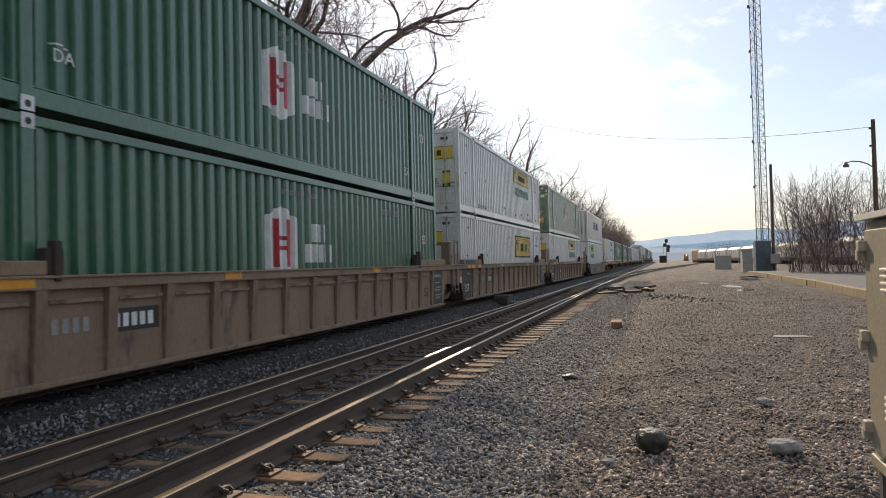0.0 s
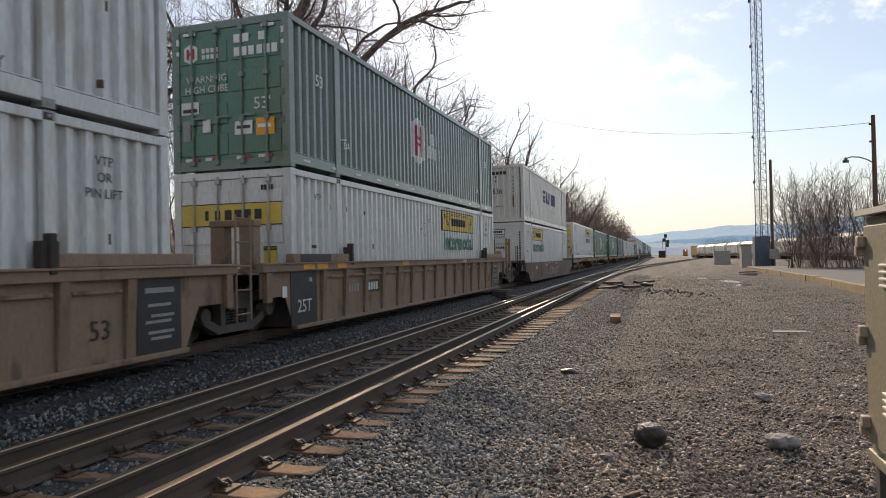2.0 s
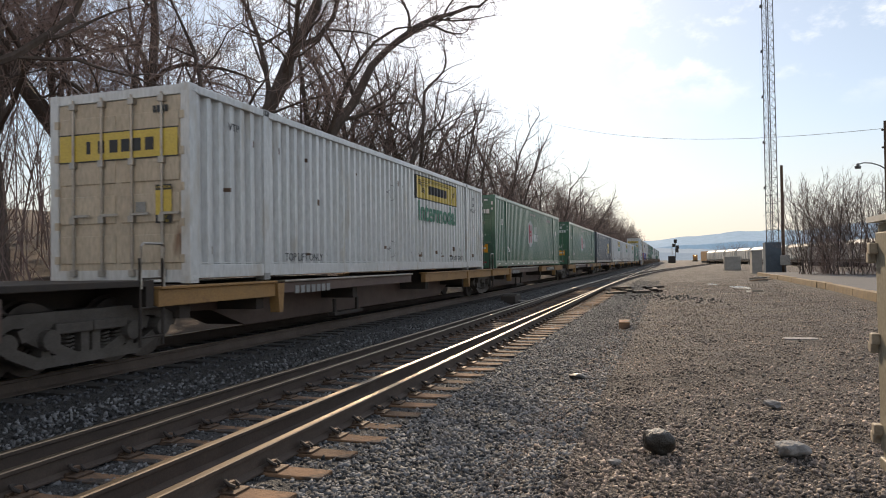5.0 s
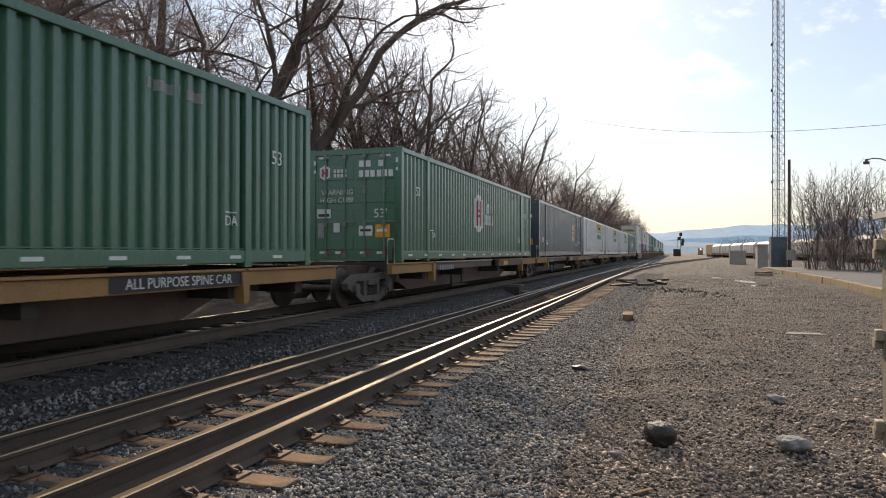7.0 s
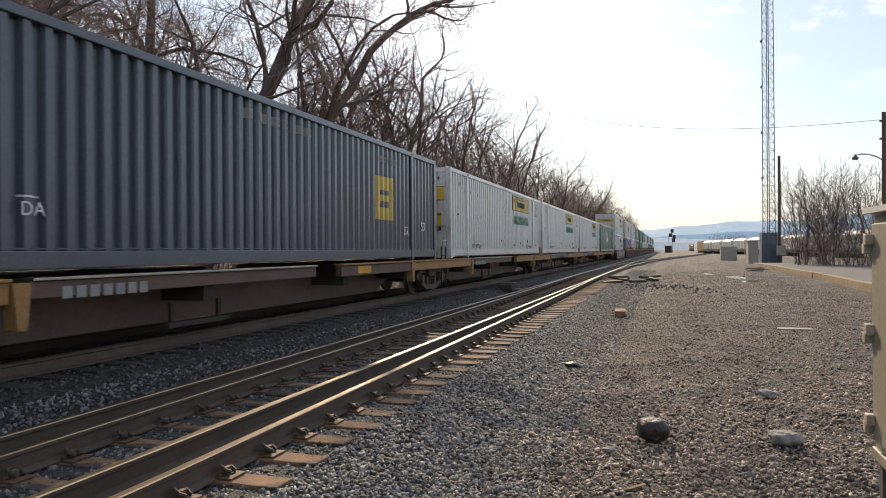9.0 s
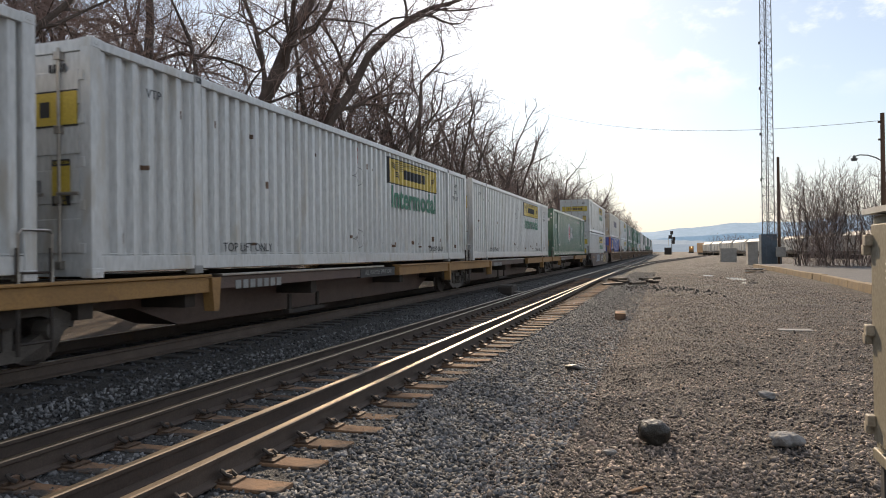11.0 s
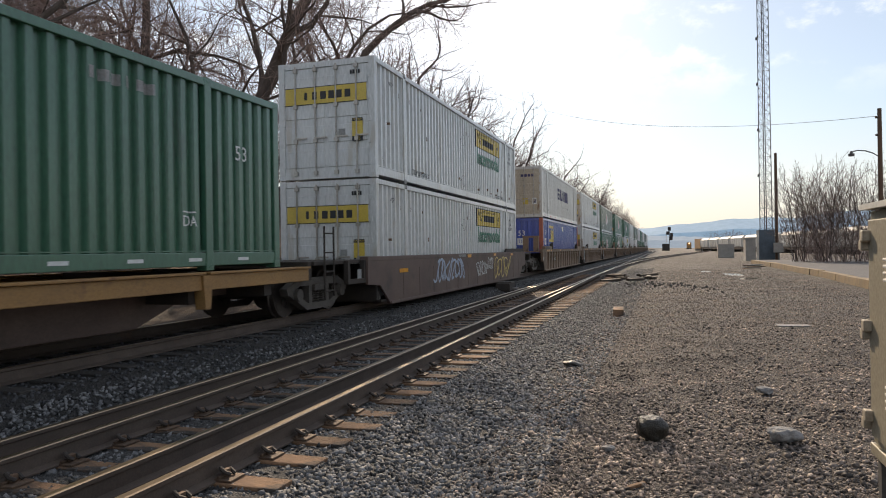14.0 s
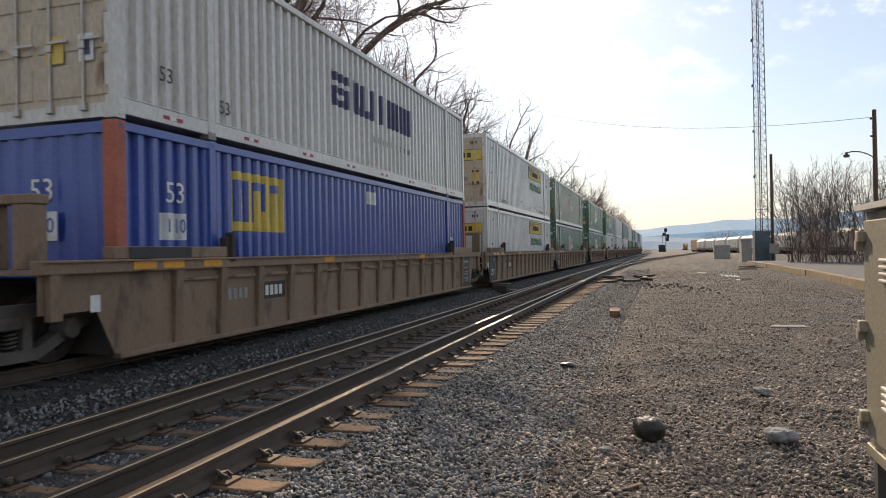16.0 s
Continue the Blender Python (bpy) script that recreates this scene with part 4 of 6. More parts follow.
def well_car(label, last=False, stencilled=True):
    """The articulated tan well car unit: ribbed deep sides, a strong top chord and raised ends."""
    c = thing("well_car", label, "railway car", "cars of the freight train")
    x = 1.5
    for s in (1, -1):
        def side():
            pts = [(-1.25, 0.62), (-0.45, 0.62), (-0.15, 0.02), (16.3, 0.02), (16.6, 0.62), (17.4, 0.62), (17.4, 1.06), (-1.25, 1.06)]
            return prism(pts, "x", s * (x - 0.1), s * (x - 0.12))
        coloured("side_panel", "well_side%d" % s, side, M_TAN, c)

        def chord():
            bm = boxes((s * (x - 0.16), s * x, -1.3, 17.45, 1.06, 1.22), bevel=0.012)
            for y0, y1 in ((-0.25, 2.05), (14.1, 16.4)):
                box(bm, s * (x - 0.2), s * (x - 0.02), y0, y1, 1.22, 1.38, 0.015)
            box(bm, s * (x - 0.16), s * (x - 0.03), -0.15, 16.3, 0.0, 0.07, 0.01)
            return bm
        coloured("top_chord", "well_chord%d" % s, chord, M_TAN, c)
        for k in range(15):
            coloured("rib", "well_rib%d" % s, lambda: prism([(s * (x - 0.1), 1.06), (s * (x - 0.005), 1.06), (s * (x - 0.06), 0.07), (s * (x - 0.1), 0.07)], "y", -0.075, 0.075), M_TAN, c, at=pose(0, 0.95 + 1.018 * k, 0))
        for k in range(2):
            coloured("rib", "well_end_rib%d" % s, lambda: boxes((s * (x - 0.1), s * (x - 0.01), -0.08, 0.08, 0.55, 1.06)), M_TAN, c, at=pose(0, -1.1 + 18.35 * k, 0))
        for k in range(14):
            coloured("stiffener", "well_stiff%d" % s, lambda: boxes((s * (x - 0.098), s * (x - 0.045), 0.13, 0.89, 0.9, 0.945), bevel=0.006), M_TAN, c, at=pose(0, 0.95 + 1.018 * k, 0))
        coloured("chord_lip", "well_lip%d" % s, lambda: boxes((s * (x + 0.001), s * (x + 0.035), -1.28, 17.43, 1.19, 1.215), bevel=0.005), M_TAN, c)
        for y in (2.15, 14.0):
            coloured("lock_stand", "lock_stand%d" % s, lambda: boxes((s * (x - 0.15), s * (x - 0.02), -0.12, 0.12, 1.22, 1.52), (s * (x - 0.1), s * (x + 0.03), -0.04, 0.05, 1.15, 1.6), bevel=0.015), M_GRIME, c, at=pose(0, y, 0))
        if s > 0:
            if stencilled:
                coloured("dark_patch", "well_patch", lambda: boxes((x - 0.096, x - 0.085, -0.27, 0.71, 0.06, 1.05)), M_BLACK, c, "dark stencil panel")
            coloured("dark_patch", "well_patch2", lambda: boxes((x - 0.02, x - 0.012, 0.0, 1.2, 1.23, 1.37)), M_BLACK, c)
            for y0 in (0.05, 0.6, 1.45, 5.2, 10.8):
                coloured("reflector", "well_refl%.2f" % y0, lambda: boxes((x, x + 0.005, y0, y0 + 0.42, 1.09, 1.19)), M_AMBER, c)
            if stencilled:
                part("number", lettering("25T", 0.34), M_INK, c, at=on_side(x - 0.08, 0.22, 0.4))
                part("number", lettering("48", 0.13), M_INK, c, at=on_side(x - 0.08, 0.45, 0.88))
            coloured("dark_patch", "well_patch3", lambda: boxes((x - 0.096, x - 0.085, 15.35, 16.2, 0.06, 1.05)), M_BLACK, c, "dark stencil panel")
            for q, z in enumerate((0.88, 0.7, 0.56, 0.48, 0.34, 0.26)):
                coloured("stencil_bar", "well_lines%d" % q, lambda: boxes((x - 0.083, x - 0.079, 15.5 + 0.05 * (q % 3), 16.05 - 0.06 * (q % 2), z - 0.02, z + 0.02 + 0.03 * (q == 0))), M_DIM, c)
            part("number", lettering("53", 0.34), M_BLACK, c, at=on_side(x - 0.09, 14.75, 0.45))
            coloured("notice", "well_notice", lambda: boxes((x - 0.096, x - 0.09, -0.55, -0.4, 0.6, 0.8)), M_INK, c)
            coloured("dark_patch", "well_patch4", lambda: boxes((x - 0.0995, x - 0.0985, 3.0, 3.86, 0.5, 0.79)), M_BLACK, c, "dark stencil panel")
            for q in range(2):
                for k in range(4 + q):
                    coloured("stencil_bar", "well_bar%d_%d" % (q, k), lambda: boxes((x - 0.098, x - 0.092, 2.15 + q * 0.92 + 0.145 * k, 2.24 + q * 0.92 + 0.145 * k, 0.56, 0.73)), M_DIM if q == 0 else M_INK, c)
    coloured("floor", "well_floor", lambda: boxes((-1.36, 1.36, -0.03, 16.18, 0.03, 0.09)), M_GRIME, c)
    for y in (0, 17.75):
        coloured("draft_sill", "well_draft", lambda: boxes((-0.5, 0.5, -1.6, -0.21, 0.62, 0.95), bevel=0.02), M_GRIME, c, at=pose(0, y, 0))
    for y in (0, 16.4):
        coloured("bulkhead", "well_bulk", lambda: boxes((-1.36, 1.36, -0.2, -0.05, 0.05, 1.0)), M_GRIME, c, at=pose(0, y, 0))
    for y in (0, 17.6):
        coloured("end_deck", "well_deck", lambda: boxes((-1.38, 1.38, -1.25, -0.2, 1.06, 1.12)), M_TAN, c, at=pose(0, y, 0))
    for px in (0.4, 0.97):
        coloured("end_post", "well_post", lambda: boxes((0.0, 0.28, -1.2, -0.98, 1.12, 1.85), bevel=0.012), M_TAN, c, at=pose(px, 0, 0))
    coloured("end_crossbar", "well_crossbar", lambda: boxes((0.38, 1.27, -1.21, -0.97, 1.852, 1.96), bevel=0.012), M_TAN, c)
    if last:
        for x in (1.42, 0.75):
            for y in (17.95, 18.55):
                part("stanchion", boxes((x - 0.05, x + 0.05, y - 0.04, y + 0.04, 0.3, 2.05), bevel=0.01), M_TAN, c)
            bm = bmesh.new()
            pipe(bm, [(x + 0.05, 18.15, 0.45), (x + 0.06, 18.15, 1.95), (x + 0.02, 18.02, 2.0)], 0.02)
            part("grab_rail", bm, M_TAN, c)
        for z in (0.35, 0.75, 1.0):
            part("step", boxes((0.7, 1.45, 17.9, 18.6, z - 0.02, z), bevel=0.006), M_TAN, c)
        part("end_beam", boxes((-1.4, 1.4, 17.4, 17.9, 0.75, 1.0), (-0.35, 0.35, 17.6, 19.2, 0.62, 0.95), bevel=0.02), M_TAN, c)
        part("brace", prism([(16.6, 1.12), (17.3, 1.12), (17.0, 1.5), (16.7, 1.5)], "x", 1.2, 1.4), M_TAN, c)
        truck(c, 17.45)
    else:
        ladder(c, 1.46, 17.45, 0.3, 2.0, 0.4, M_TAN)
    truck(c, -1.47)
    return c


M_SPRAY = material("pale blue spray paint", (0.4, 0.46, 0.55), (0.32, 0.37, 0.45), 0.7, 0, 2, 30, 0.05)


def brown_well_car(label, top=0.93, scrawls=(), reflectors=()):
    """A stand-alone well car with smooth brown sides and its own trucks."""
    c = thing("well_car", label, "railway car", "cars of the freight train")
    x, tag = 1.5, "%.2f" % top
    for s in (1, -1):
        coloured("side_panel", "brown_side%d_%s" % (s, tag), lambda: prism([(-1.0, top), (-1.0, 0.5), (-0.3, 0.45), (0.3, 0.0), (15.85, 0.0), (16.45, 0.45), (17.15, 0.5), (17.15, top)], "x", s * (x - 0.06), s * x), M_BROWN, c)
        coloured("top_chord", "brown_chord%d_%s" % (s, tag), lambda: boxes((s * (x - 0.2), s * (x + 0.006), -1.0, 17.15, top - 0.1, top + 0.004), bevel=0.012), M_BROWN, c)
        coloured("gusset", "brown_gusset%d_%s" % (s, tag), lambda: prism([(13.1, top + 0.005), (13.3, top + 0.15), (16.8, top + 0.15), (17.0, top + 0.005)], "x", s * (x - 0.1), s * (x - 0.02)), M_GRIME, c)
        coloured("bottom_rail", "brown_rail%d" % s, lambda: boxes((s * (x - 0.12), s * (x + 0.02), 0.35, 15.8, -0.03, 0.035), bevel=0.008), M_BROWN, c)
    for k in range(13):
        coloured("weld_seam", "weld_seam", lambda: boxes((x + 0.0, x + 0.005, -0.012, 0.012, 0.04, 0.8)), M_BROWN, c, at=pose(0, 1.2 + 1.2 * k, 0))
    for y0, y1, z0, z1 in reflectors:
        part("reflector", boxes((x + 0.007, x + 0.012, y0, y1, z0, z1)), M_AMBER, c)
    rng = random.Random(12)
    for k in range(7):
        coloured("stencil_bar", "brown_bar%d_%s" % (k, tag), lambda: boxes((x + 0.006, x + 0.01, 6.1 + 0.12 * k, 6.18 + 0.12 * k, top - 0.1, top - 0.02)), M_DIM, c)
    for y0, y1, z0, z1, n, r, mat, words in scrawls:
        for k in range(n):
            bm = bmesh.new()
            yc = y0 + (y1 - y0) * (k + 0.5) / n
            zc, w, h = (z0 + z1) / 2, (y1 - y0) / n * rng.uniform(0.4, 0.65), (z1 - z0) / 2 * rng.uniform(0.7, 1)
            a0, turns, f1, f2 = rng.uniform(0, 6.3), rng.uniform(0.7, 1.4), rng.uniform(0.8, 1.6), rng.uniform(0.6, 1.5)
            pts = []
            for q in range(19):
                a = a0 + 2 * math.pi * turns * q / 18
                dy, dz = w * 1.25 * math.cos(a * f1) + 0.3 * w * math.cos(2.3 * a), h * math.sin(a * f2 + 0.7 * k)
                pts.append((x + 0.006, yc + dy + 0.2 * dz, min(top - 0.13, max(0.06, zc + dz))))
            pipe(bm, pts, r, 4)
            bmesh.ops.scale(bm, vec=(0.15, 1, 1), verts=bm.verts, space=Matrix.Translation((-x - 0.004, 0, 0)))
            part("graffiti", bm, mat, c, words)
    coloured("floor", "brown_floor", lambda: boxes((-1.43, 1.43, -0.1, 16.25, 0.04, 0.09)), M_GRIME, c)
    for y, d in ((0, -1), (16.15, 1)):
        coloured("draft_sill", "brown_draft%d" % d, lambda: boxes((-0.45, 0.45, d * 3.3, d * 0.31, 0.7, 0.976), bevel=0.02), M_GRIME, c, at=pose(0, y, 0))
        coloured("bulkhead", "brown_bulk%d" % d, lambda: boxes((-1.4, 1.4, d * 0.3, d * 0.15, 0.1, 0.95)), M_GRIME, c, at=pose(0, y, 0))
        coloured("end_deck", "brown_deck%d" % d, lambda: boxes((-1.35, 1.35, d * 3.2, d * 0.3, 0.98, 1.06), bevel=0.01), M_GRIME, c, at=pose(0, y, 0))
        coloured("end_sill", "brown_sill%d" % d, lambda: boxes((-1.3, 1.3, d * 3.36, d * 3.21, 0.7, 1.06), bevel=0.01), M_GRIME, c, at=pose(0, y, 0))
    ladder(c, 1.42, -2.9, 0.35, 1.75, 0.4, M_GRIME)
    coloured("notice", "brown_notice", lambda: boxes((x - 0.1, x - 0.09, -1.35, -1.15, 0.6, 0.85)), M_DIM, c)
    coloured("end_bracket", "brown_bracket", lambda: boxes((x - 0.15, x - 0.05, -1.9, -1.0, 0.55, 0.65), (x - 0.15, x - 0.05, -1.9, -1.8, 0.6, 1.05), (x - 0.15, x - 0.05, -1.1, -1.0, 0.6, 1.05)), M_GRIME, c)
    truck(c, -2.5)
    truck(c, 18.4)
    return c


def spine_car(label, worded="", dark=False):
    """One platform of a spine car: a deep centre sill with ochre side pieces that carry the container's ends."""
    c = thing("spine_car", label, "railway car", "cars of the freight train")
    coloured("centre_sill", "spine_sill", lambda: prism([(-1.2, 0.9), (-1.2, 0.55), (1.6, 0.5), (2.6, 0.16), (13.6, 0.16), (14.6, 0.5), (17.3, 0.55), (17.3, 0.9)], "x", -0.42, 0.42), M_BROWN, c)
    for k, (y0, y1) in enumerate(((-0.7, 2.15), (2.4, 8.7), (9.8, 13.95), (14.05, 17.1))):
        for turn in (0, 1):
            x0 = (1.2, -1.34)[turn]
            low = (0.7, 0.74, 0.7, 0.7)[k]
            sill = coloured("side_sill", "spine_side%d_%d" % (k, turn), lambda: boxes((x0, x0 + 0.14, y0, y1, low, 0.93), bevel=0.01), M_BROWN if k == 1 or (dark and k == 2) else M_OCHRE, c, "brown side sill" if k == 1 or (dark and k == 2) else "ochre painted side sill")
            coloured("flange", "spine_flange%d_%d" % (k, turn), lambda: boxes((x0 - 0.05, x0 + 0.19, y0, y1, 0.934, 0.97), bevel=0.008), M_STEEL if k == 1 else M_OCHRE, sill)
    for y in (0.0, 1.9, 5.6, 10.3, 13.9, 15.9):
        coloured("cross_bearer", "spine_cross", lambda: boxes((-1.19, 1.19, -0.11, 0.11, 0.5, 0.98)), M_GRIME, c, at=pose(0, y, 0))
    for y in (2.27, 14.0):
        coloured("pedestal", "spine_pedestal", lambda: prism([(-0.06, 0.42), (0.06, 0.42), (0.11, 0.92), (-0.11, 0.92)], "x", 1.2, 1.38), M_OCHRE, c, at=pose(0, y, 0))
    coloured("brake_rigging", "spine_rig", lambda: boxes((0.9, 1.05, 4.9, 6.3, 0.15, 0.22), (0.95, 1.0, 5.0, 5.08, 0.2, 0.5), (0.95, 1.0, 6.1, 6.18, 0.2, 0.5)), M_GRIME, c)
    if worded == "middle":
        coloured("name_board", "spine_board_middle", lambda: boxes((1.25, 1.35, 7.45, 9.45, 0.72, 0.92)), M_BLACK, c, "dark board with worn lettering")
        part("words", lettering("ALL PURPOSE SPINE CAR", 0.14), M_DIM, c, at=on_side(1.356, 8.45, 0.82))
    if worded == "end":
        coloured("name_board", "spine_board", lambda: boxes((1.342, 1.35, 11.24, 13.9, 0.72, 0.92)), M_BLACK, c)
        part("words", lettering("ALL PURPOSE SPINE CAR", 0.195), M_INK, c, at=on_side(1.356, 12.57, 0.82))
    for k in range(7):
        coloured("stencil_bar", "spine_bar%d" % k, lambda: boxes((1.342, 1.348, 2.8 + 0.2 * k, 2.94 + 0.2 * k, 0.72, 0.86)), M_DIM, c)
    if dark:
        coloured("reflector", "spine_refl", lambda: boxes((1.342, 1.348, 10.6, 11.3, 0.74, 0.9)), M_AMBER, c)
    ladder(c, 1.3, -1.0, 0.2, 1.35, 0.42, M_GRIME, "end_ladder")
    bm = bmesh.new()
    pipe(bm, [(1.36, -0.62, 0.95), (1.36, -0.62, 1.5), (1.36, -0.66, 1.54), (1.36, -1.0, 1.54), (1.36, -1.04, 1.5), (1.36, -1.04, 0.95)], 0.018)
    part("grab_rail", bm, M_STEEL, c, "pale worn grab rail")
    truck(c, -1.3)
    return c


# ---- the train, from its leading units to its tail; metres along the track at the start ----
LOADS = {
    "hub": ("green corrugated container with a white badge", M_GREEN, "doors", None, "hub"),
    "hubplated": ("weathered green container with white plates at its lifting posts", M_GREEN, "wall", None, "hub"),
    "sage": ("faded grey green container with dark doors", M_SAGE, "doors", M_GREEN, "hub"),
    "white": ("white corrugated container with a yellow name panel", M_WHITE, "doors", M_WHITE, "yellow"),
    "framed": ("white corrugated container with a framed yellow panel", M_WHITE, "doors", M_WHITE, "yellow_framed"),
    "ribs": ("white container with a ribbed blind end", M_WHITE, "ribs", M_WHITE, "yellow"),
    "cream": ("white container with cream coloured doors", M_WHITE, "doors", M_CREAM, "yellow"),
    "swift": ("pale grey container with rust-stained blind end", M_SWIFT, "wall", M_SWIFT, "swift"),
    "swiftdoor": ("pale grey container with cream doors", M_SWIFT, "doors", M_CREAM, "swift"),
    "navy": ("dark blue container with a yellow emblem", M_NAVY, "doors", M_NAVY, "navy"),
    "plainwhite": ("white corrugated container far down the train", M_WHITE, "doors", M_WHITE, ""),
    "plaingreen": ("green corrugated container far down the train", M_GREEN, "doors", M_GREEN, ""),
    "plainsage": ("grey green corrugated container far down the train", M_SAGE, "doors", M_GREEN, ""),
    "emp": ("royal blue container with orange corner posts", M_BLUE, "wall", M_BLUE, "emp"),
}
TRAIN = [(3.78, "tan", "hubplated", "hubplated"), (22.58, "tan", "white", "framed"), (42.05, "tanend", "sage", "white"), (64.95, "brown", "swift", "ribs"),
         (85.2, "spine", "cream"), (103.3, "spineword", "hub"), (124.0, "spinedark", "hub"), (142.3, "spinedark", "navy"), (159.9, "spine", "white"), (176.8, "spinemid", "white"),
         (193.78, "spine", "white"), (211.96, "spine", "hub"), (232.45, "browntall", "white", "white"), (255.85, "tanplain", "swiftdoor", "emp"), (275.3, "tan", "cream", "white"),
         (293.85, "tan", "sage", "hub"), (315.6, "tan", "hub", "hub"), (336.5, "tan", "hub", "white"), (357.5, "tan", "plainwhite", "plainwhite"), (378, "tan", "plainsage", "plainwhite"),
         (398.5, "tan", "plainwhite", "plaingreen"), (419, "tan", "plaingreen", "plaingreen"), (439.5, "tan", "plainwhite", "plaingreen"), (460, "tan", "plainsage", "plainwhite"),
         (480.5, "tan", "plainwhite", "plainwhite")]
MOVERS = []


def make_train():
    loads, cars = {}, {}
    at0 = lambda s, z: pose(TRAIN_X, s, TRAIN_Z + z)

    def load(kind, s, z):
        if kind not in loads:
            loads[kind] = container(*LOADS[kind])
            ob = loads[kind]
            ob.matrix_basis = at0(s, z)
        else:
            ob = copy_thing(loads[kind], at0(s, z))
        MOVERS.append((ob, s, z))

    for row in TRAIN:
        s, kind = row[0], row[1]
        if kind not in cars:
            cars[kind] = {"tan": lambda: well_car("tan ribbed well car with raised ends and latches"),
                          "tanend": lambda: well_car("tan ribbed well car at the end of its set, with ladders", True),
                          "brown": lambda: brown_well_car("brown smooth-sided well car with a faded scrawl", 0.93,
                                                          ((6.2, 10.2, 0.2, 0.62, 6, 0.02, M_DIM, "faded grey spray scrawl"), (-0.2, 1.2, 0.15, 0.5, 3, 0.012, M_DIM, "faded grey spray scrawl")),
                                                          ((1.86, 2.36, 0.58, 0.72), (5.24, 5.55, 0.7, 0.82), (9.0, 9.4, 0.76, 0.86))),
                          "browntall": lambda: brown_well_car("dark brown deep-sided well car covered in spray-painted scrawls", 1.12,
                                                              ((3.7, 6.7, 0.3, 1.0, 9, 0.035, M_SPRAY, "bold pale blue spray-painted scrawl"), (8.3, 9.7, 0.3, 0.85, 5, 0.018, M_INK, "thin white spray-painted tag"),
                                                               (9.9, 10.7, 0.5, 0.95, 5, 0.014, M_INK, "small white spray-painted tag"), (11.0, 13.7, 0.12, 0.95, 5, 0.026, M_YELLOW, "yellow spray-painted scrawl")),
                                                              ((7.15, 7.6, 0.99, 1.09), (10.85, 11.25, 1.0, 1.09), (0.9, 1.5, 0.7, 0.8), (13.9, 14.3, 0.98, 1.07))),
                          "spine": lambda: spine_car("ochre and brown spine car platform"),
                          "spinedark": lambda: spine_car("grimy brown spine car platform with ochre ends", "", True),
                          "spineword": lambda: spine_car("ochre spine car platform with a lettered side board", "end"),
                          "spinemid": lambda: spine_car("ochre spine car platform with a dark lettered board at its middle", "middle"),
                          "tanplain": lambda: well_car("tan ribbed well car with plain end panels under a blue container", False, False)}[kind]()
            ob = cars[kind]
            ob.matrix_basis = at0(s, 0)
        else:
            ob = copy_thing(cars[kind], at0(s, 0))
        MOVERS.append((ob, s, 0.0))
        if kind in ("spine", "spinedark", "spineword", "spinemid"):
            load(row[2], s, 0.99)
        else:
            load(row[3], s, 0.095)
            load(row[2], s, 3.012)


make_train()


def travelled(t):
    return 15.319 * t + 0.01448 * t * t


# ---- yard things ----
def stone_mesh(seed, n=1, squash=(1, 1, 0.6), rough=0.35, flat=None):
    bm = bmesh.new()
    bmesh.ops.create_icosphere(bm, subdivisions=n, radius=1)
    for v in bm.verts:
        k = 1 + rough * noise.noise(v.co * 1.3 + Vector((seed * 7.1, seed * 3.3, seed)))
        v.co = Vector((v.co.x * squash[0], v.co.y * squash[1], v.co.z * squash[2])) * k
        if flat and v.co.z > flat * squash[2]:
            v.co.z = flat * squash[2] + (v.co.z - flat * squash[2]) * 0.15 + 0.01 * noise.noise(v.co * 30)
    return bm


def lay(name, bm, mat, x, y, label, cat, sink=0.0, rz=0):
    zmin = min(v.co.z for v in bm.verts)
    ob = part(name, bm, mat, at=pose(x, y, ground_height(x, y) - zmin - sink, 0, 0, rz))
    return tagged(ob, label, cat)


rock = stone_mesh(3, 4, (0.135, 0.125, 0.13), 0.22, 0.66)
lay("boulder", rock, M_ROCK, -0.14, 6.5, "dark rounded boulder on the gravel", "rock", 0.015)
slab = stone_mesh(5, 4, (0.135, 0.12, 0.085), 0.45, 0.45)
lay("stone_slab", slab, M_PALE, 0.95, 6.65, "flat pale grey stone on the gravel", "rock", 0.01)
lay("stone_chip", stone_mesh(8, 2, (0.085, 0.075, 0.05), 0.6), M_PALE, 1.07, 8.7, "small flat pale stone chip", "rock", 0.004)
lay("stone", stone_mesh(9, 2, (0.06, 0.045, 0.03), 0.4), M_PALE, -0.49, 6.1, "small tan stone on the gravel", "rock", 0.004)
lay("dirt_clod", stone_mesh(11, 2, (0.13, 0.1, 0.05), 0.5), M_ROCK, -1.37, 10.5, "dark clod beside the ballast", "rock", 0.01)
lay("timber_block", boxes((-0.13, 0.13, -0.55, 0.55, 0, 0.2), bevel=0.01), M_TIE, -1.2, 18.7, "short cut block of tie timber", "timber", 0.01, 4)
lay("wood_stick", boxes((-0.018, 0.018, -0.16, 0.16, 0, 0.025), bevel=0.004), M_TIE, -0.27, 5.2, "short split wooden stick on the gravel", "stick", 0.002, -38)
lay("metal_plate", boxes((-0.32, 0.32, -0.17, 0.17, 0, 0.02), bevel=0.004), M_PALE, 2.55, 16.2, "flat pale sheet lying on the gravel", "plate", 0.003, 3)
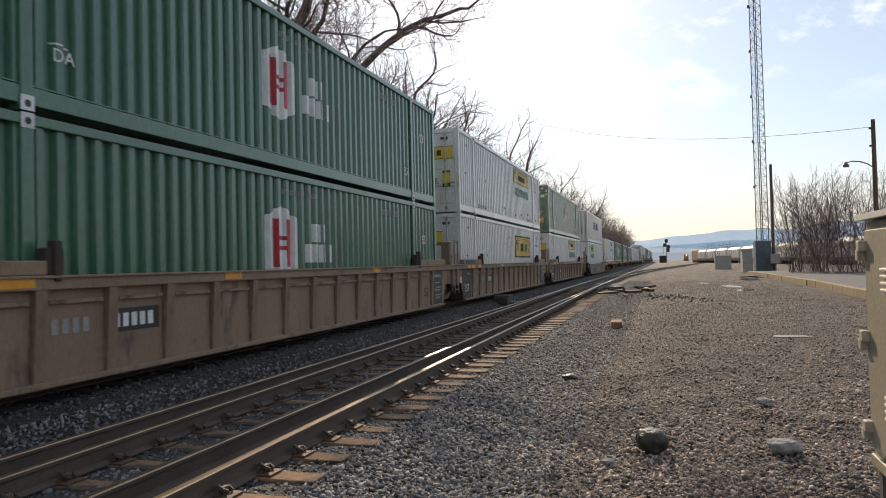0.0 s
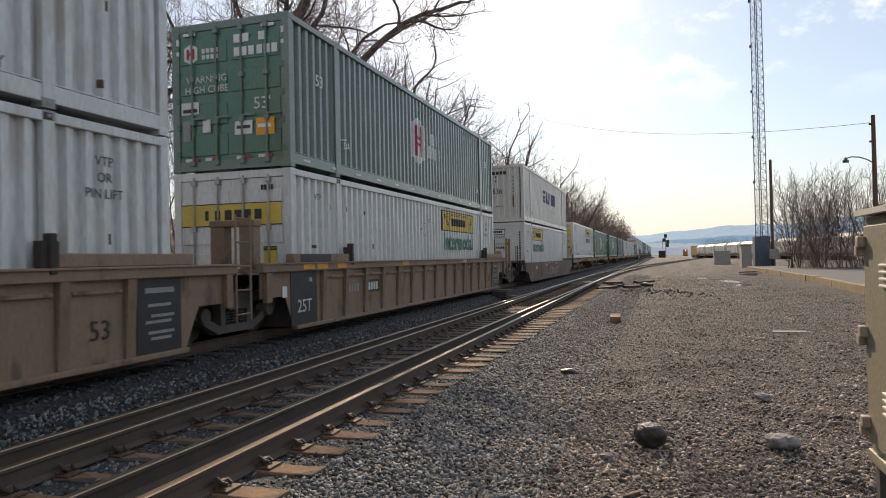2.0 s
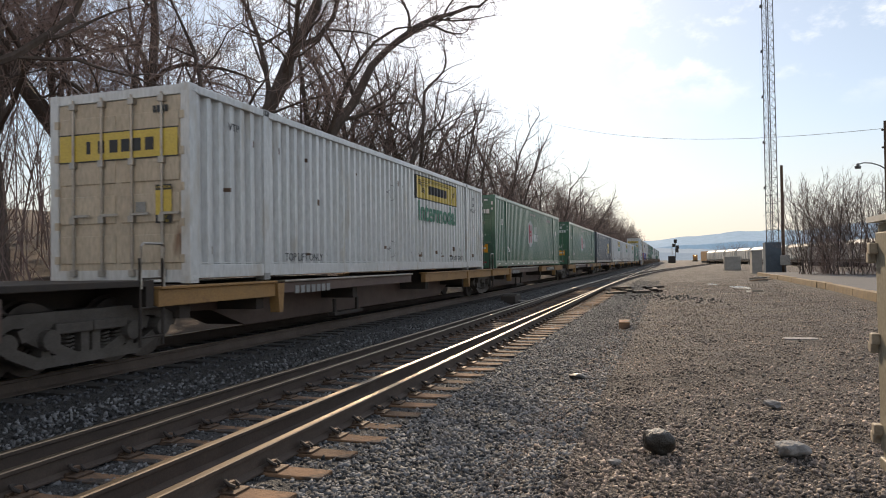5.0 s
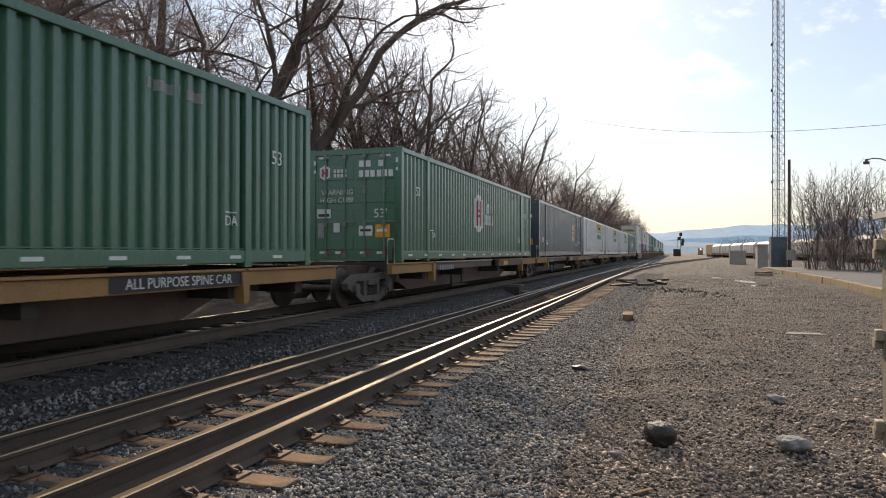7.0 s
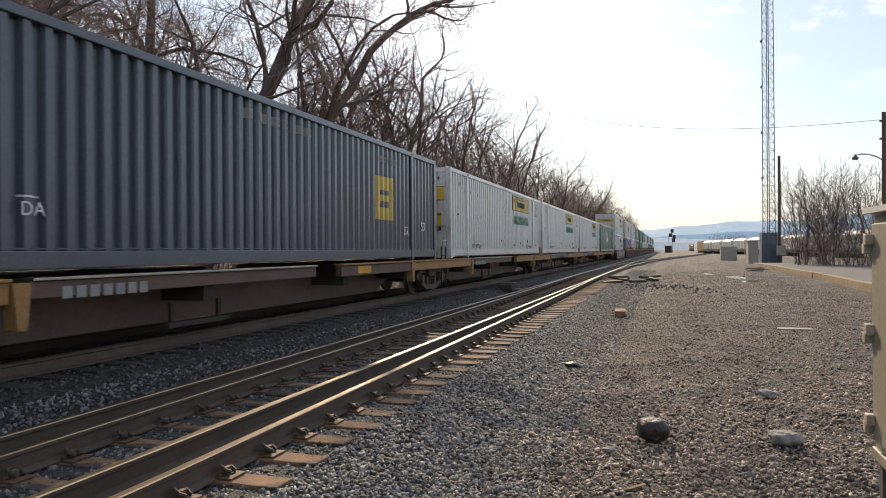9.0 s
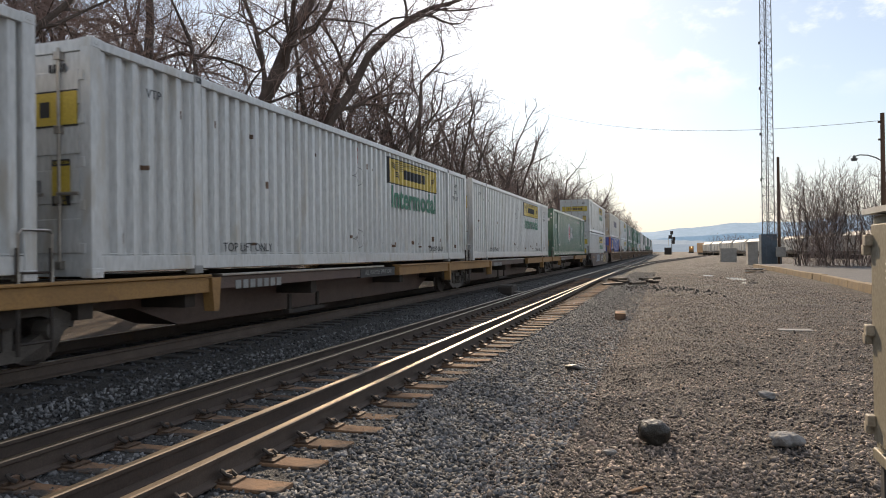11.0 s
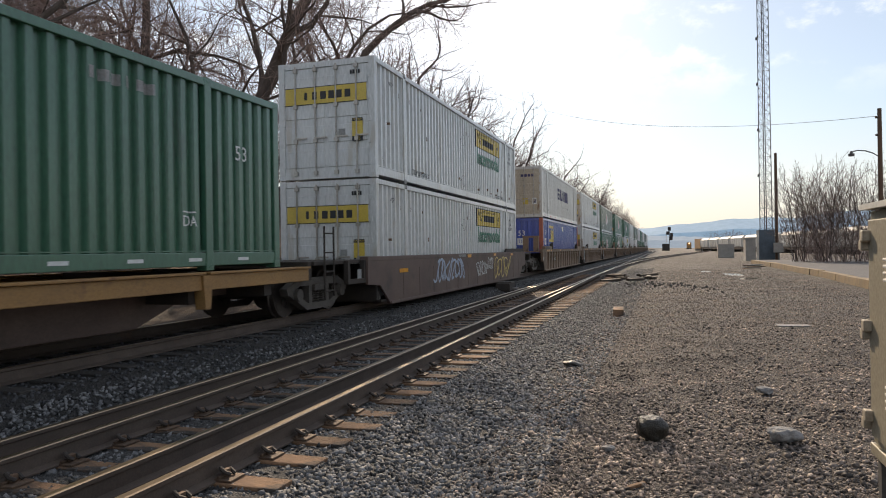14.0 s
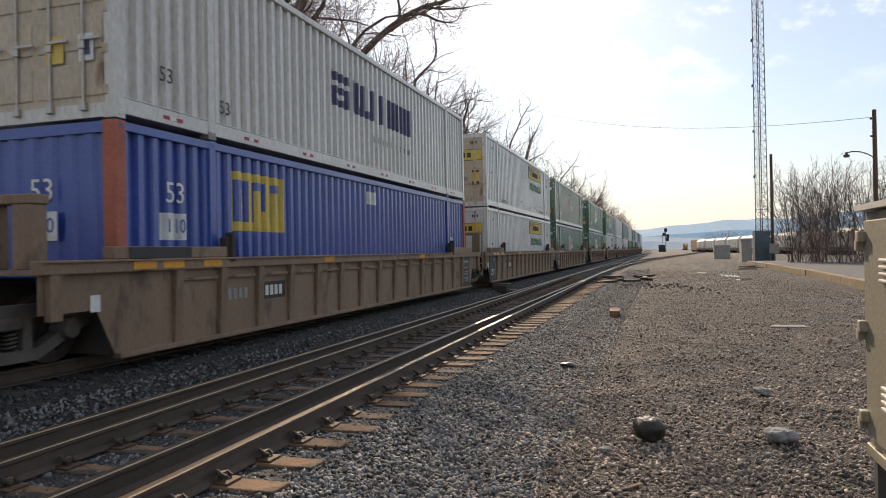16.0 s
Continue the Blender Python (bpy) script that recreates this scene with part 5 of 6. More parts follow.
for x, y, a, b, r in ((3.85, 44.5, 0.5, 2.2, 8), (4.1, 39.2, 0.42, 1.3, -10), (2.6, 50, 0.3, 1.0, 5)):
    bm = bmesh.new()
    bm.faces.new([bm.verts.new((a * math.cos(k * 0.35) * (1 + 0.3 * noise.noise(Vector((x, k, 0.5)))), b * math.sin(k * 0.35) * (1 + 0.3 * noise.noise(Vector((y, k, 1.5)))), 0)) for k in range(18)])
    tagged(part("puddle", bm, M_WATER, at=pose(x, y, GROUND + 0.008, 0, 0, r)), "shallow puddle that mirrors the sky", "puddle")


def scrap_pile():
    rng = random.Random(3)
    p = thing("scrap_pile", "dark heap of old ties, plates and spill by the switch", "scrap heap", at=pose(-2.0, 39, GROUND))
    for k in range(9):
        a = pose(rng.uniform(-0.8, 1.2), rng.uniform(-3, 3.0), 0.05 + 0.012 * k, rng.uniform(-4, 4), rng.uniform(-4, 4), rng.uniform(0, 180))
        part("timber", boxes((-0.6, 0.6, -0.11, 0.11, -0.06, 0.06), bevel=0.01), M_GRIME, p, at=a)
    q = thing("debris", "scattered dark ballast spill and bark", "debris", kind="stuff")
    bm = bmesh.new()
    for k in range(170):
        x, y = rng.gauss(0, 1), rng.gauss(0, 1)
        X, Y = -0.6 + 1.25 * x, 33.5 - 1.8 * x + 1.2 * y
        r = rng.uniform(0.02, 0.065)
        bmesh.ops.create_icosphere(bm, subdivisions=1, radius=r, matrix=pose(X, Y, ground_height(X, Y) + r * 0.3, rng.uniform(0, 90), rng.uniform(0, 90), 0) @ Matrix.Diagonal((1.4, 1, 0.5, 1)))
    part("debris_bits", bm, M_ROCK, q)


scrap_pile()


def plank_pile():
    """A few weathered boards dropped at the end of the platform kerb."""
    p = thing("plank_pile", "pale weathered boards heaped beside the kerb", "timber", at=pose(6.35, 56, GROUND))
    rng = random.Random(8)
    for k in range(6):
        part("plank", boxes((-0.65, 0.65, -0.09, 0.09, 0.0, 0.05), bevel=0.006), M_PALE if k % 2 else M_TIE, p, at=pose(rng.uniform(-0.3, 0.3), rng.uniform(-0.9, 0.9), 0.02 + 0.055 * k, 0, rng.uniform(-3, 3), rng.uniform(-35, 35)))


plank_pile()


def cabinet():
    """The steel signal case on legs at the edge of the yard; its door faces the track."""
    c = thing("signal_cabinet", "beige steel signal cabinet on legs with worn hinges", "cabinet", at=pose(0.872, 3.52, -0.015))
    part("body", boxes((0.0, 0.62, -1.25, 0.0, 0.63, 1.66), bevel=0.008), M_CAB, c)
    part("door", boxes((-0.018, 0.0, -1.21, -0.035, 0.67, 1.62), bevel=0.005), M_CAB, c)
    part("roof", prism([(-0.038, 1.665), (-0.038, 1.69), (0.3, 1.735), (0.66, 1.69), (0.66, 1.665)], "y", -1.28, 0.025), M_CABTOP, c, "pale overhanging roof")
    part("base_rail", boxes((-0.012, 0.63, -1.26, 0.01, 0.58, 0.63), bevel=0.006), M_CAB, c)
    for z in (1.53, 1.135, 0.74):
        h = part("hinge", boxes((-0.05, -0.016, -0.075, -0.025, z - 0.005, z + 0.045), bevel=0.006), M_HINGE, c, "worn beige hinge")
        part("hinge_leaf", boxes((-0.045, 0.004, -0.03, 0.018, z - 0.045, z + 0.003), bevel=0.006), M_HINGE, h)
    for z0 in (1.36, 0.84):
        for k in range(4):
            part("louvre", boxes((-0.034, -0.017, -0.62, -0.3, z0 + 0.028 * k, z0 + 0.013 + 0.028 * k), bevel=0.004), M_CABTOP, c)
    for x in (0.01, 0.55):
        for y in (-0.07, -1.22):
            part("leg", boxes((x, x + 0.05, y, y + 0.05, GROUND - 0.03, 0.58)), M_GALV, c)


cabinet()


def platform():
    p = thing("platform", "low asphalt platform with an ochre painted kerb", "platform", kind="structure")
    line = [(7.25, 25.0), (7.35, 30.4), (7.8, 39.5), (7.95, 55), (8.05, 73)]
    verts = [(x, y, z) for x, y in line for z in (GROUND - 0.05, 0.1)] + [(x + 26, y, 0.1) for x, y in line]
    n = len(line)
    me = bpy.data.meshes.new("deck")
    me.from_pydata(verts, [], [(2 * k + 1, 2 * n + k, 2 * n + k + 1, 2 * k + 3) for k in range(n - 1)] + [(2 * n - 2, 2 * n - 1, 3 * n - 1)])
    part("deck", me, M_ASPH, p)
    rng = random.Random(6)
    y = 25.0
    while y < 72.5:
        L = 2.35
        x = np.interp(y, [b for a, b in line], [a for a, b in line])
        x2 = np.interp(y + L, [b for a, b in line], [a for a, b in line])
        part("kerb_stone", boxes((-0.05, 0.3, 0, L - 0.03, GROUND - 0.05, 0.12), bevel=0.02), M_KERB, p, at=pose(x + rng.uniform(-0.03, 0.03), y, rng.uniform(-0.02, 0.02), 0, rng.uniform(-2, 2), -math.degrees(math.atan2(x2 - x, L))))
        y += L


platform()


def lattice_tower():
    t = thing("lattice_tower", "tall slender galvanised lattice radio mast", "radio mast", at=pose(11.15, 88, GROUND))
    H, w0, w1 = 62.0, 0.76, 0.6
    def leg(k, z):
        w = w0 + (w1 - w0) * z / H
        a = radians(90 + 120 * k)
        return Vector((w * math.cos(a), w * math.sin(a), z))
    for k in range(3):
        bm = bmesh.new()
        tube(bm, leg(k, 0), leg(k, H), 0.05, 0.045, 6)
        part("leg", bm, M_GALV, t)
    bm = bmesh.new()
    z, step = 0.0, 1.0
    while z < H - step:
        for k in range(3):
            tube(bm, leg(k, z), leg((k + 1) % 3, z + step), 0.018, n=4, caps=False)
            tube(bm, leg((k + 1) % 3, z), leg(k, z + step), 0.018, n=4, caps=False)
            tube(bm, leg(k, z), leg((k + 1) % 3, z), 0.018, n=4, caps=False)
        z += step
    tagged(part("bracing", bm, M_GALV, t), kind="stuff")
    bm = bmesh.new()
    tube(bm, (0.1, 0, 0), (0.1, 0, H), 0.05, n=5)
    part("feed_cable", bm, M_GRIME, t)
    for k in range(9):
        bm = bmesh.new()
        tube(bm, (-0.7, -0.3, 9.7 + 5.3 * k), (-0.7, -0.3, 10.0 + 5.3 * k), 0.13, 0.09, n=8)
        part("insulator", bm, M_GRIME, t)
    f = thing("steel_enclosure", "faded blue steel enclosure round the mast foot", "enclosure", at=pose(11.1, 88, GROUND))
    for r in ((-0.82, 0.82, -1.25, -1.17, 0, 3.5), (-0.82, -0.74, -1.166, 1.1, 0, 3.5), (0.74, 0.82, -1.166, 1.1, 0, 3.5), (-0.82, 0.82, 1.104, 1.18, 0, 3.5)):
        part("panel", boxes(r), M_BLUEBOX, f)
    for x in (-0.82, -0.3, 0.25, 0.77):
        part("post", boxes((x - 0.03, x + 0.05, -1.3, -1.252, 0, 3.55)), M_BLUEBOX, f)
    h = thing("utility_hut", "small beige utility hut beside the mast", "hut", at=pose(9.05, 84, GROUND))
    part("wall", boxes((-0.5, 0.55, 0, 2.2, 0, 2.55)), M_CONC, h)
    part("roof", boxes((-0.6, 0.65, -0.1, 2.3, 2.55, 2.65)), M_CABTOP, h)
    b = thing("concrete_block", "large weathered concrete block with an orange top rail", "concrete block", at=pose(8.4, 108, GROUND))
    part("body", boxes((-1.1, 1.1, 0, 1.6, 0, 2.0), bevel=0.04), M_CONC, b)
    m = thing("meter_box", "grey meter box on a short post", "meter box", at=pose(12.25, 86, GROUND))
    part("box", boxes((-0.55, 0.45, 0, 0.4, 0.9, 2.0), bevel=0.02), M_CONC, m)
    part("post", boxes((-0.1, 0.05, 0.1, 0.25, 0, 0.9)), M_GALV, m)


lattice_tower()


def poles():
    p = thing("utility_pole", "plain brown wooden pole beside the mast", "utility pole", at=pose(12.3, 88, GROUND))
    bm = bmesh.new()
    tube(bm, (0, 0, 0), (0, 0, 12.4), 0.19, 0.15, 10)
    part("shaft", bm, M_POLE, p)
    p = thing("lamp_pole", "wooden pole with a curved-arm yard lamp", "lamp pole", at=pose(11.7, 45, GROUND))
    bm = bmesh.new()
    tube(bm, (0, 0, 0), (0, 0, 9.4), 0.15, 0.11, 10)
    part("shaft", bm, M_POLE, p)
    bm = bmesh.new()
    pts = [(0, 0, 6.62), (-0.35, 0, 6.88), (-0.75, 0, 7.04), (-1.15, 0, 7.08), (-1.42, 0, 7.0)]
    for a, b in zip(pts, pts[1:]):
        tube(bm, a, b, 0.035, n=6)
    part("arm", bm, M_GALV, p)
    bm = bmesh.new()
    tube(bm, (-1.44, 0, 7.06), (-1.44, 0, 6.9), 0.06, 0.1, 10)
    tube(bm, (-1.44, 0, 6.9), (-1.44, 0, 6.76), 0.18, 0.15, 12)
    part("lamp_head", bm, M_GALV, p)
    for z in (8.9, 7.9):
        bm = bmesh.new()
        tube(bm, (-0.22, 0, z), (-0.1, 0, z), 0.06, n=8)
        part("insulator", bm, M_GRIME, p)
    a, b = Vector((11.55, 45, 8.75)), Vector((-24, 96, 24.5))
    bm = bmesh.new()
    pts = [a.lerp(b, k / 24) - Vector((0, 0, 4.4 * 4 * (k / 24) * (1 - k / 24) * 0.55)) for k in range(25)]
    pipe(bm, pts, 0.013, 4)
    tagged(part("overhead_wire", bm, M_GRIME), "thin dark overhead wire from the lamp pole", "wire")


poles()


def switch_machine():
    """The low point machine between the two tracks, on its own pair of long ties."""
    m = thing("switch_machine", "low grimy steel switch machine between the two tracks", "switch machine", at=pose(-5.95, 26.4, -0.17))
    part("case", boxes((-0.28, 0.28, -0.5, 0.5, 0.08, 0.36), bevel=0.03), M_GRIME, m)
    part("lid", boxes((-0.3, 0.3, -0.3, 0.32, 0.362, 0.42), bevel=0.02), M_TRUCK, m)
    for y in (-0.36, 0.3):
        part("mounting_tie", boxes((-0.55, 0.6, y - 0.1, y + 0.1, -0.05, 0.078), bevel=0.01), M_TIEDARK, m)
    bm = bmesh.new()
    tube(bm, (0.28, 0.05, 0.16), (0.72, 0.05, 0.14), 0.025, n=8)
    part("throw_rod", bm, M_STEEL, m)


switch_machine()


def signal():
    s = thing("railway_signal", "dark signal mast with stacked heads beside the track", "railway signal", at=pose(1.9, 330, GROUND))
    bm = bmesh.new()
    tube(bm, (0, 0, 0), (0, 0, 10.5), 0.14, n=8)
    part("mast", bm, M_GALV, s)
    for x, z in ((0.0, 9.9), (-0.7, 8.0), (0.9, 7.2), (0.7, 5.6)):
        part("head", boxes((x - 0.65, x + 0.65, -0.3, 0.1, z - 0.8, z + 0.8), bevel=0.1), M_GRIME, s)
    part("ladder_cage", boxes((-1.6, -1.3, 0, 0.3, 4, 8)), M_CABTOP, s)
    part("base_case", boxes((-3.2, -0.2, -1, 1, 0, 3.2), bevel=0.1), M_GRIME, s)


signal()


def locomotive():
    l = thing("locomotive", "distant orange locomotive with its headlight lit", "locomotive", at=pose(15.5, 500, GROUND))
    part("cab", boxes((-1.5, 1.5, 0, 4, 0.8, 4.6), bevel=0.1), M_OCHRE, l)
    part("hood", boxes((-1.0, 1.0, 4, 17, 0.8, 4.2), (-1.2, 1.2, -2.5, 0, 0.8, 2.6), bevel=0.1), M_OCHRE, l)
    part("frame", boxes((-1.5, 1.5, -3, 17, 0.1, 0.8)), M_GRIME, l)
    bm = bmesh.new()
    tube(bm, (0, -2.62, 3.9), (0, -2.5, 3.9), 0.26, n=12)
    tube(bm, (0, -2.5, 3.9), (0, 0.1, 3.9), 0.2, n=12)
    part("headlight", bm, M_GLOW, l)


locomotive()


def hoppers():
    """The row of covered hoppers on the yard track."""
    a, b = Vector((27.5, 152)), Vector((14.5, 268))
    way = (b - a).normalized()
    rz = -math.degrees(math.atan2(way.x, way.y))
    first = None
    for k in range(-3, 7):
        p = a + way * (17.6 * k)
        if first is None:
            first = h = thing("hopper_car", "off-white covered hopper car in a standing row", "railway car", "standing hopper cars", at=pose(p.x, p.y, GROUND, 0, 0, rz))
            part("body", prism([(-1.5, 1.6), (-1.55, 3.9), (-0.8, 4.55), (0.8, 4.55), (1.55, 3.9), (1.5, 1.6), (0.7, 0.7), (-0.7, 0.7)], "y", 1.2, 16.0), M_HOPPER, h)
            for q in range(6):
                part("rib", boxes((-1.62, -1.5, 1.4 + 2.85 * q, 1.55 + 2.85 * q, 1.5, 3.95)), M_HOPPER, h)
            part("underframe", boxes((-1.4, 1.4, 0.0, 17.2, 0.9, 1.3)), M_GRIME, h)
            for y in (2.2, 15.0):
                part("truck", boxes((-1.1, 1.1, y - 1.1, y + 1.1, 0.0, 0.85), bevel=0.1), M_GRIME, h)
        else:
            copy_thing(first, pose(p.x, p.y, GROUND, 0, 0, rz))
    c = thing("boxcar", "orange freight car at the end of the standing row", "railway car", at=pose(14.0, 274, GROUND, 0, 0, rz))
    part("body", boxes((-1.5, 1.5, 0, 14, 0.9, 4.6), bevel=0.05), M_OCHRE, c)
    part("underframe", boxes((-1.3, 1.3, 0.4, 13.6, 0, 0.9)), M_GRIME, c)


hoppers()


# ---- bare trees ----
def grow(seed, height, trunk, kids=(4, 6, 6, 5, 3), angle=0.85, lean=0.0, fork=0.35, share=0.4, ratio=0.66, up=0.05, crook=1.0):
    """Branches as tapered tubes that wander, fork and thin out: returns meshes for wood and twigs."""
    rng = random.Random(seed)
    wood, twig = ([], []), ([], [])
    levels = len(kids)

    def run(store, pts, radii, n):
        vs, fs = store
        base = len(vs)
        for i, (p, r) in enumerate(zip(pts, radii)):
            d = pts[min(i + 1, len(pts) - 1)] - pts[max(i - 1, 0)]
            q = d.to_track_quat("Z", "Y").to_matrix()
            vs.extend(p + q @ Vector((math.cos(2 * math.pi * k / n) * r, math.sin(2 * math.pi * k / n) * r, 0)) for k in range(n))
        for i in range(len(pts) - 1):
            for k in range(n):
                a = base + i * n
                fs.append((a + k, a + (k + 1) % n, a + n + (k + 1) % n, a + n + k))

    def branch(p, way, length, r, level):
        n = (9, 6, 5, 3)[min(level, 3)]
        steps = (6, 6, 5, 3, 2, 2)[min(level, 5)]
        loose = crook * (0.1, 0.2, 0.26, 0.3, 0.34, 0.34)[min(level, 5)]
        pts, w = [p], way.copy()
        turn = Vector((rng.gauss(0, loose), rng.gauss(0, loose), rng.gauss(0, loose)))
        for k in range(steps):
            turn = turn * 0.35 + Vector((rng.gauss(0, loose), rng.gauss(0, loose), rng.gauss(0, loose) * 0.8)) * 0.9
            w = (w + turn + Vector((0, 0, up if level else 0))).normalized()
            pts.append(pts[-1] + w * (length / steps))
        end = r * (0.62 if level == 0 else 0.42)
        radii = [r + (end - r) * k / steps for k in range(steps + 1)]
        if level == 0:
            radii[0] *= 1.25
        run(wood if level < 3 else twig, pts, radii, n)
        if level >= levels:
            return
        spin = rng.uniform(0, 6.28)
        count = kids[level]
        for k in range(count):
            last = k == count - 1
            lo = fork if level == 0 else 0.18
            f = 0.999 if last else lo + (1 - lo) * (k + rng.random()) / count
            i = int(f * steps)
            q = pts[i].lerp(pts[i + 1], f * steps - i)
            d = (pts[i + 1] - pts[i]).normalized()
            u = d.orthogonal().normalized()
            az = spin + 2.4 * k + rng.uniform(-0.5, 0.5)
            side = u * math.cos(az) + d.cross(u) * math.sin(az)
            a = rng.uniform(0.15, 0.4) if last else angle * rng.uniform(0.7, 1.3)
            way2 = (d * math.cos(a) + side * math.sin(a)).normalized()
            here = r + (end - r) * f
            r2 = here * (0.92 if last else rng.uniform(0.45, 0.68) if level < 2 else rng.uniform(0.4, 0.58))
            grown = length * ratio * rng.uniform(0.8, 1.2) * (1.2 - 0.5 * f)
            branch(q, way2, grown, max(r2, 0.006), level + 1)

    branch(Vector((0, 0, -0.4)), Vector((lean, rng.uniform(-0.1, 0.1), 1)).normalized(), height * share, trunk, 0)
    out = []
    for vs, fs in (wood, twig):
        me = bpy.data.meshes.new("branches")
        me.from_pydata([tuple(v) for v in vs], [], fs)
        out.append(me)
    return out


def tree_kind(label, seed, **k):
    wood, twig = grow(seed, **k)
    t = thing("tree", label, "tree", "bare trees on the bank")
    part("trunk", wood, M_BARK, t)
    part("crown", twig, M_TWIG, t)
    return t


def height_of(t):
    return max(v.co.z for c in t.children for v in c.data.vertices)


def make_trees():
    rng = random.Random(21)
    big = [tree_kind("large leafless tree with heavy spreading limbs", s, height=16, trunk=0.2, kids=(6, 6, 6, 5, 4), angle=0.74, fork=0.38, share=0.5, ratio=0.54, up=0.06, crook=1.0) for s in (1, 5, 9)]
    tall = [tree_kind("slender leafless tree with reddish twigs", 31 + k, height=14, trunk=0.11, kids=(10, 5, 5, 4), angle=0.7, fork=0.28, share=0.64, ratio=0.47, up=0.04, crook=0.8) for k in range(5)]
    used = set()
    for x, y, k, top in ((-15.6, 20.3, 0, 15), (-16.2, 26.0, 1, 15), (-18.5, 15.0, 2, 15), (-21.5, 23, 0, 15), (-19, 33, 2, 14), (-24, 17, 1, 15), (-17, 43, 0, 13), (-17, 11, 1, 14), (-17.2, 18.2, 2, 14.5), (-20, 20.5, 1, 15)):
        m = pose(x, y, ground_height(x, y), 0, 0, rng.uniform(0, 360))
        o = copy_thing(big[k], m) if k in used else big[k]
        used.add(k)
        o.matrix_basis = m
        s = top / height_of(big[k])
        o.scale = (s, s, s)
    used = set()
    for j in range(125):
        front = j < 100
        y = 33 + 320 * (j / 100) ** 1.3 if front else 12 + 90 * ((j - 100) / 25)
        x = -14.6 - rng.uniform(0, 3.5) if front else -17 - rng.uniform(0, 16)
        k = rng.randrange(5)
        m = pose(x, y, ground_height(x, y), 0, 0, rng.uniform(0, 360))
        o = copy_thing(tall[k], m) if k in used else tall[k]
        used.add(k)
        o.matrix_basis = m
        s = (rng.uniform(13, 16.8) if front else rng.uniform(8, 12)) / height_of(tall[k])
        o.scale = (s, s, s)


make_trees()


def spindles(name, label, count, place, size, mat, seed, lean=0.18):
    """Thin crooked stems with side shoots, as one mesh."""
    rng = random.Random(seed)
    vs, fs = [], []

    def stick(a, b, r0, r1):
        d = (b - a).normalized()
        u = d.orthogonal().normalized()
        w = d.cross(u)
        base = len(vs)
        for p, r in ((a, r0), (b, r1)):
            for k in range(3):
                c, s = math.cos(2.1 * k), math.sin(2.1 * k)
                vs.append(tuple(p + (u * c + w * s) * r))
        for k in range(3):
            fs.append((base + k, base + (k + 1) % 3, base + 3 + (k + 1) % 3, base + 3 + k))

    for _ in range(count):
        x, y = place(rng)
        p = Vector((x, y, ground_height(x, y) - 0.1))
        h, r = size(rng)
        w = Vector((rng.gauss(0, lean), rng.gauss(0, lean), 1)).normalized()
        for k in range(5):
            q = p + w * h / 5
            stick(p, q, r * (1 - k / 5.5), r * (1 - (k + 1) / 5.5))
            for _ in range(2 if k else 0):
                d = (w + Vector((rng.gauss(0, 0.6), rng.gauss(0, 0.6), rng.gauss(0.1, 0.3)))).normalized()
                e = q + d * h * rng.uniform(0.12, 0.3)
                stick(q, e, r * 0.4, r * 0.12)
                for _ in range(2):
                    f = q.lerp(e, rng.uniform(0.4, 1))
                    stick(f, f + (d + Vector((rng.gauss(0, 0.6), rng.gauss(0, 0.6), rng.gauss(0.1, 0.4)))).normalized() * h * 0.1, r * 0.2, r * 0.08)
            p = q
            w = (w + Vector((rng.gauss(0, 0.14), rng.gauss(0, 0.14), 0.05))).normalized()
    me = bpy.data.meshes.new(name)
    me.from_pydata(vs, [], fs)
    me.materials.append(mat)
    tagged(new(name, me), label, "woods", kind="stuff")


spindles("woods", "dense leafless woods on the hillside", 1150, lambda r: (-17 - 26 * r.random(), 2 + 150 * r.random() ** 1.3), lambda r: (r.uniform(6, 12.5), r.uniform(0.025, 0.05)), M_TWIG, 3, 0.12)
spindles("undergrowth", "tangled brown undergrowth along the bank", 1900, lambda r: (-14.2 - 16 * r.random() ** 1.6, 5 + 260 * r.random() ** 1.7), lambda r: (r.uniform(1.2, 4.5), r.uniform(0.012, 0.03)), M_TWIG, 4, 0.35)


def make_bushes():
    rng = random.Random(5)
    kinds = []
    for k in range(2):
        wood, twig = [], []
        t = thing("bush", "dense leafless thicket behind the platform", "bush", "bare bushes behind the platform")
        for q in range(13):
            w, g = grow(70 + 20 * k + q, 7.0, 0.024, (9, 5, 5), 0.58, fork=0.12, share=0.76, ratio=0.38, up=0.04, crook=0.6)
            a = rng.uniform(0, 360)
            m = pose(rng.uniform(-1.0, 1.0), rng.uniform(-1.0, 1.0), 0, 0, 0, a) @ pose(0, 0, 0, rng.uniform(2, 27), 0, rng.uniform(0, 360))
            part("stem", w, M_BARK, t, at=m)
            part("crown", g, M_TWIG, t, at=m)
        kinds.append(t)
    for k, (x, y, s) in enumerate(((11.5, 64, 1.3), (13.3, 62, 1.3), (15.4, 63, 1.2), (12.6, 68, 1.3), (17, 60, 1.2))):
        m = pose(x, y, GROUND + 0.3, 0, 0, 70 * k)
        o = kinds[k] if k < 2 else copy_thing(kinds[k % 2], m)
        o.matrix_basis = m
        o.scale = (s, s, s)


spindles("woods", "bare saplings crowding the foot of the bank", 650, lambda r: (-14.3 - 4 * r.random(), 45 + 290 * r.random() ** 1.2), lambda r: (r.uniform(5, 10), r.uniform(0.03, 0.06)), M_TWIG, 14)

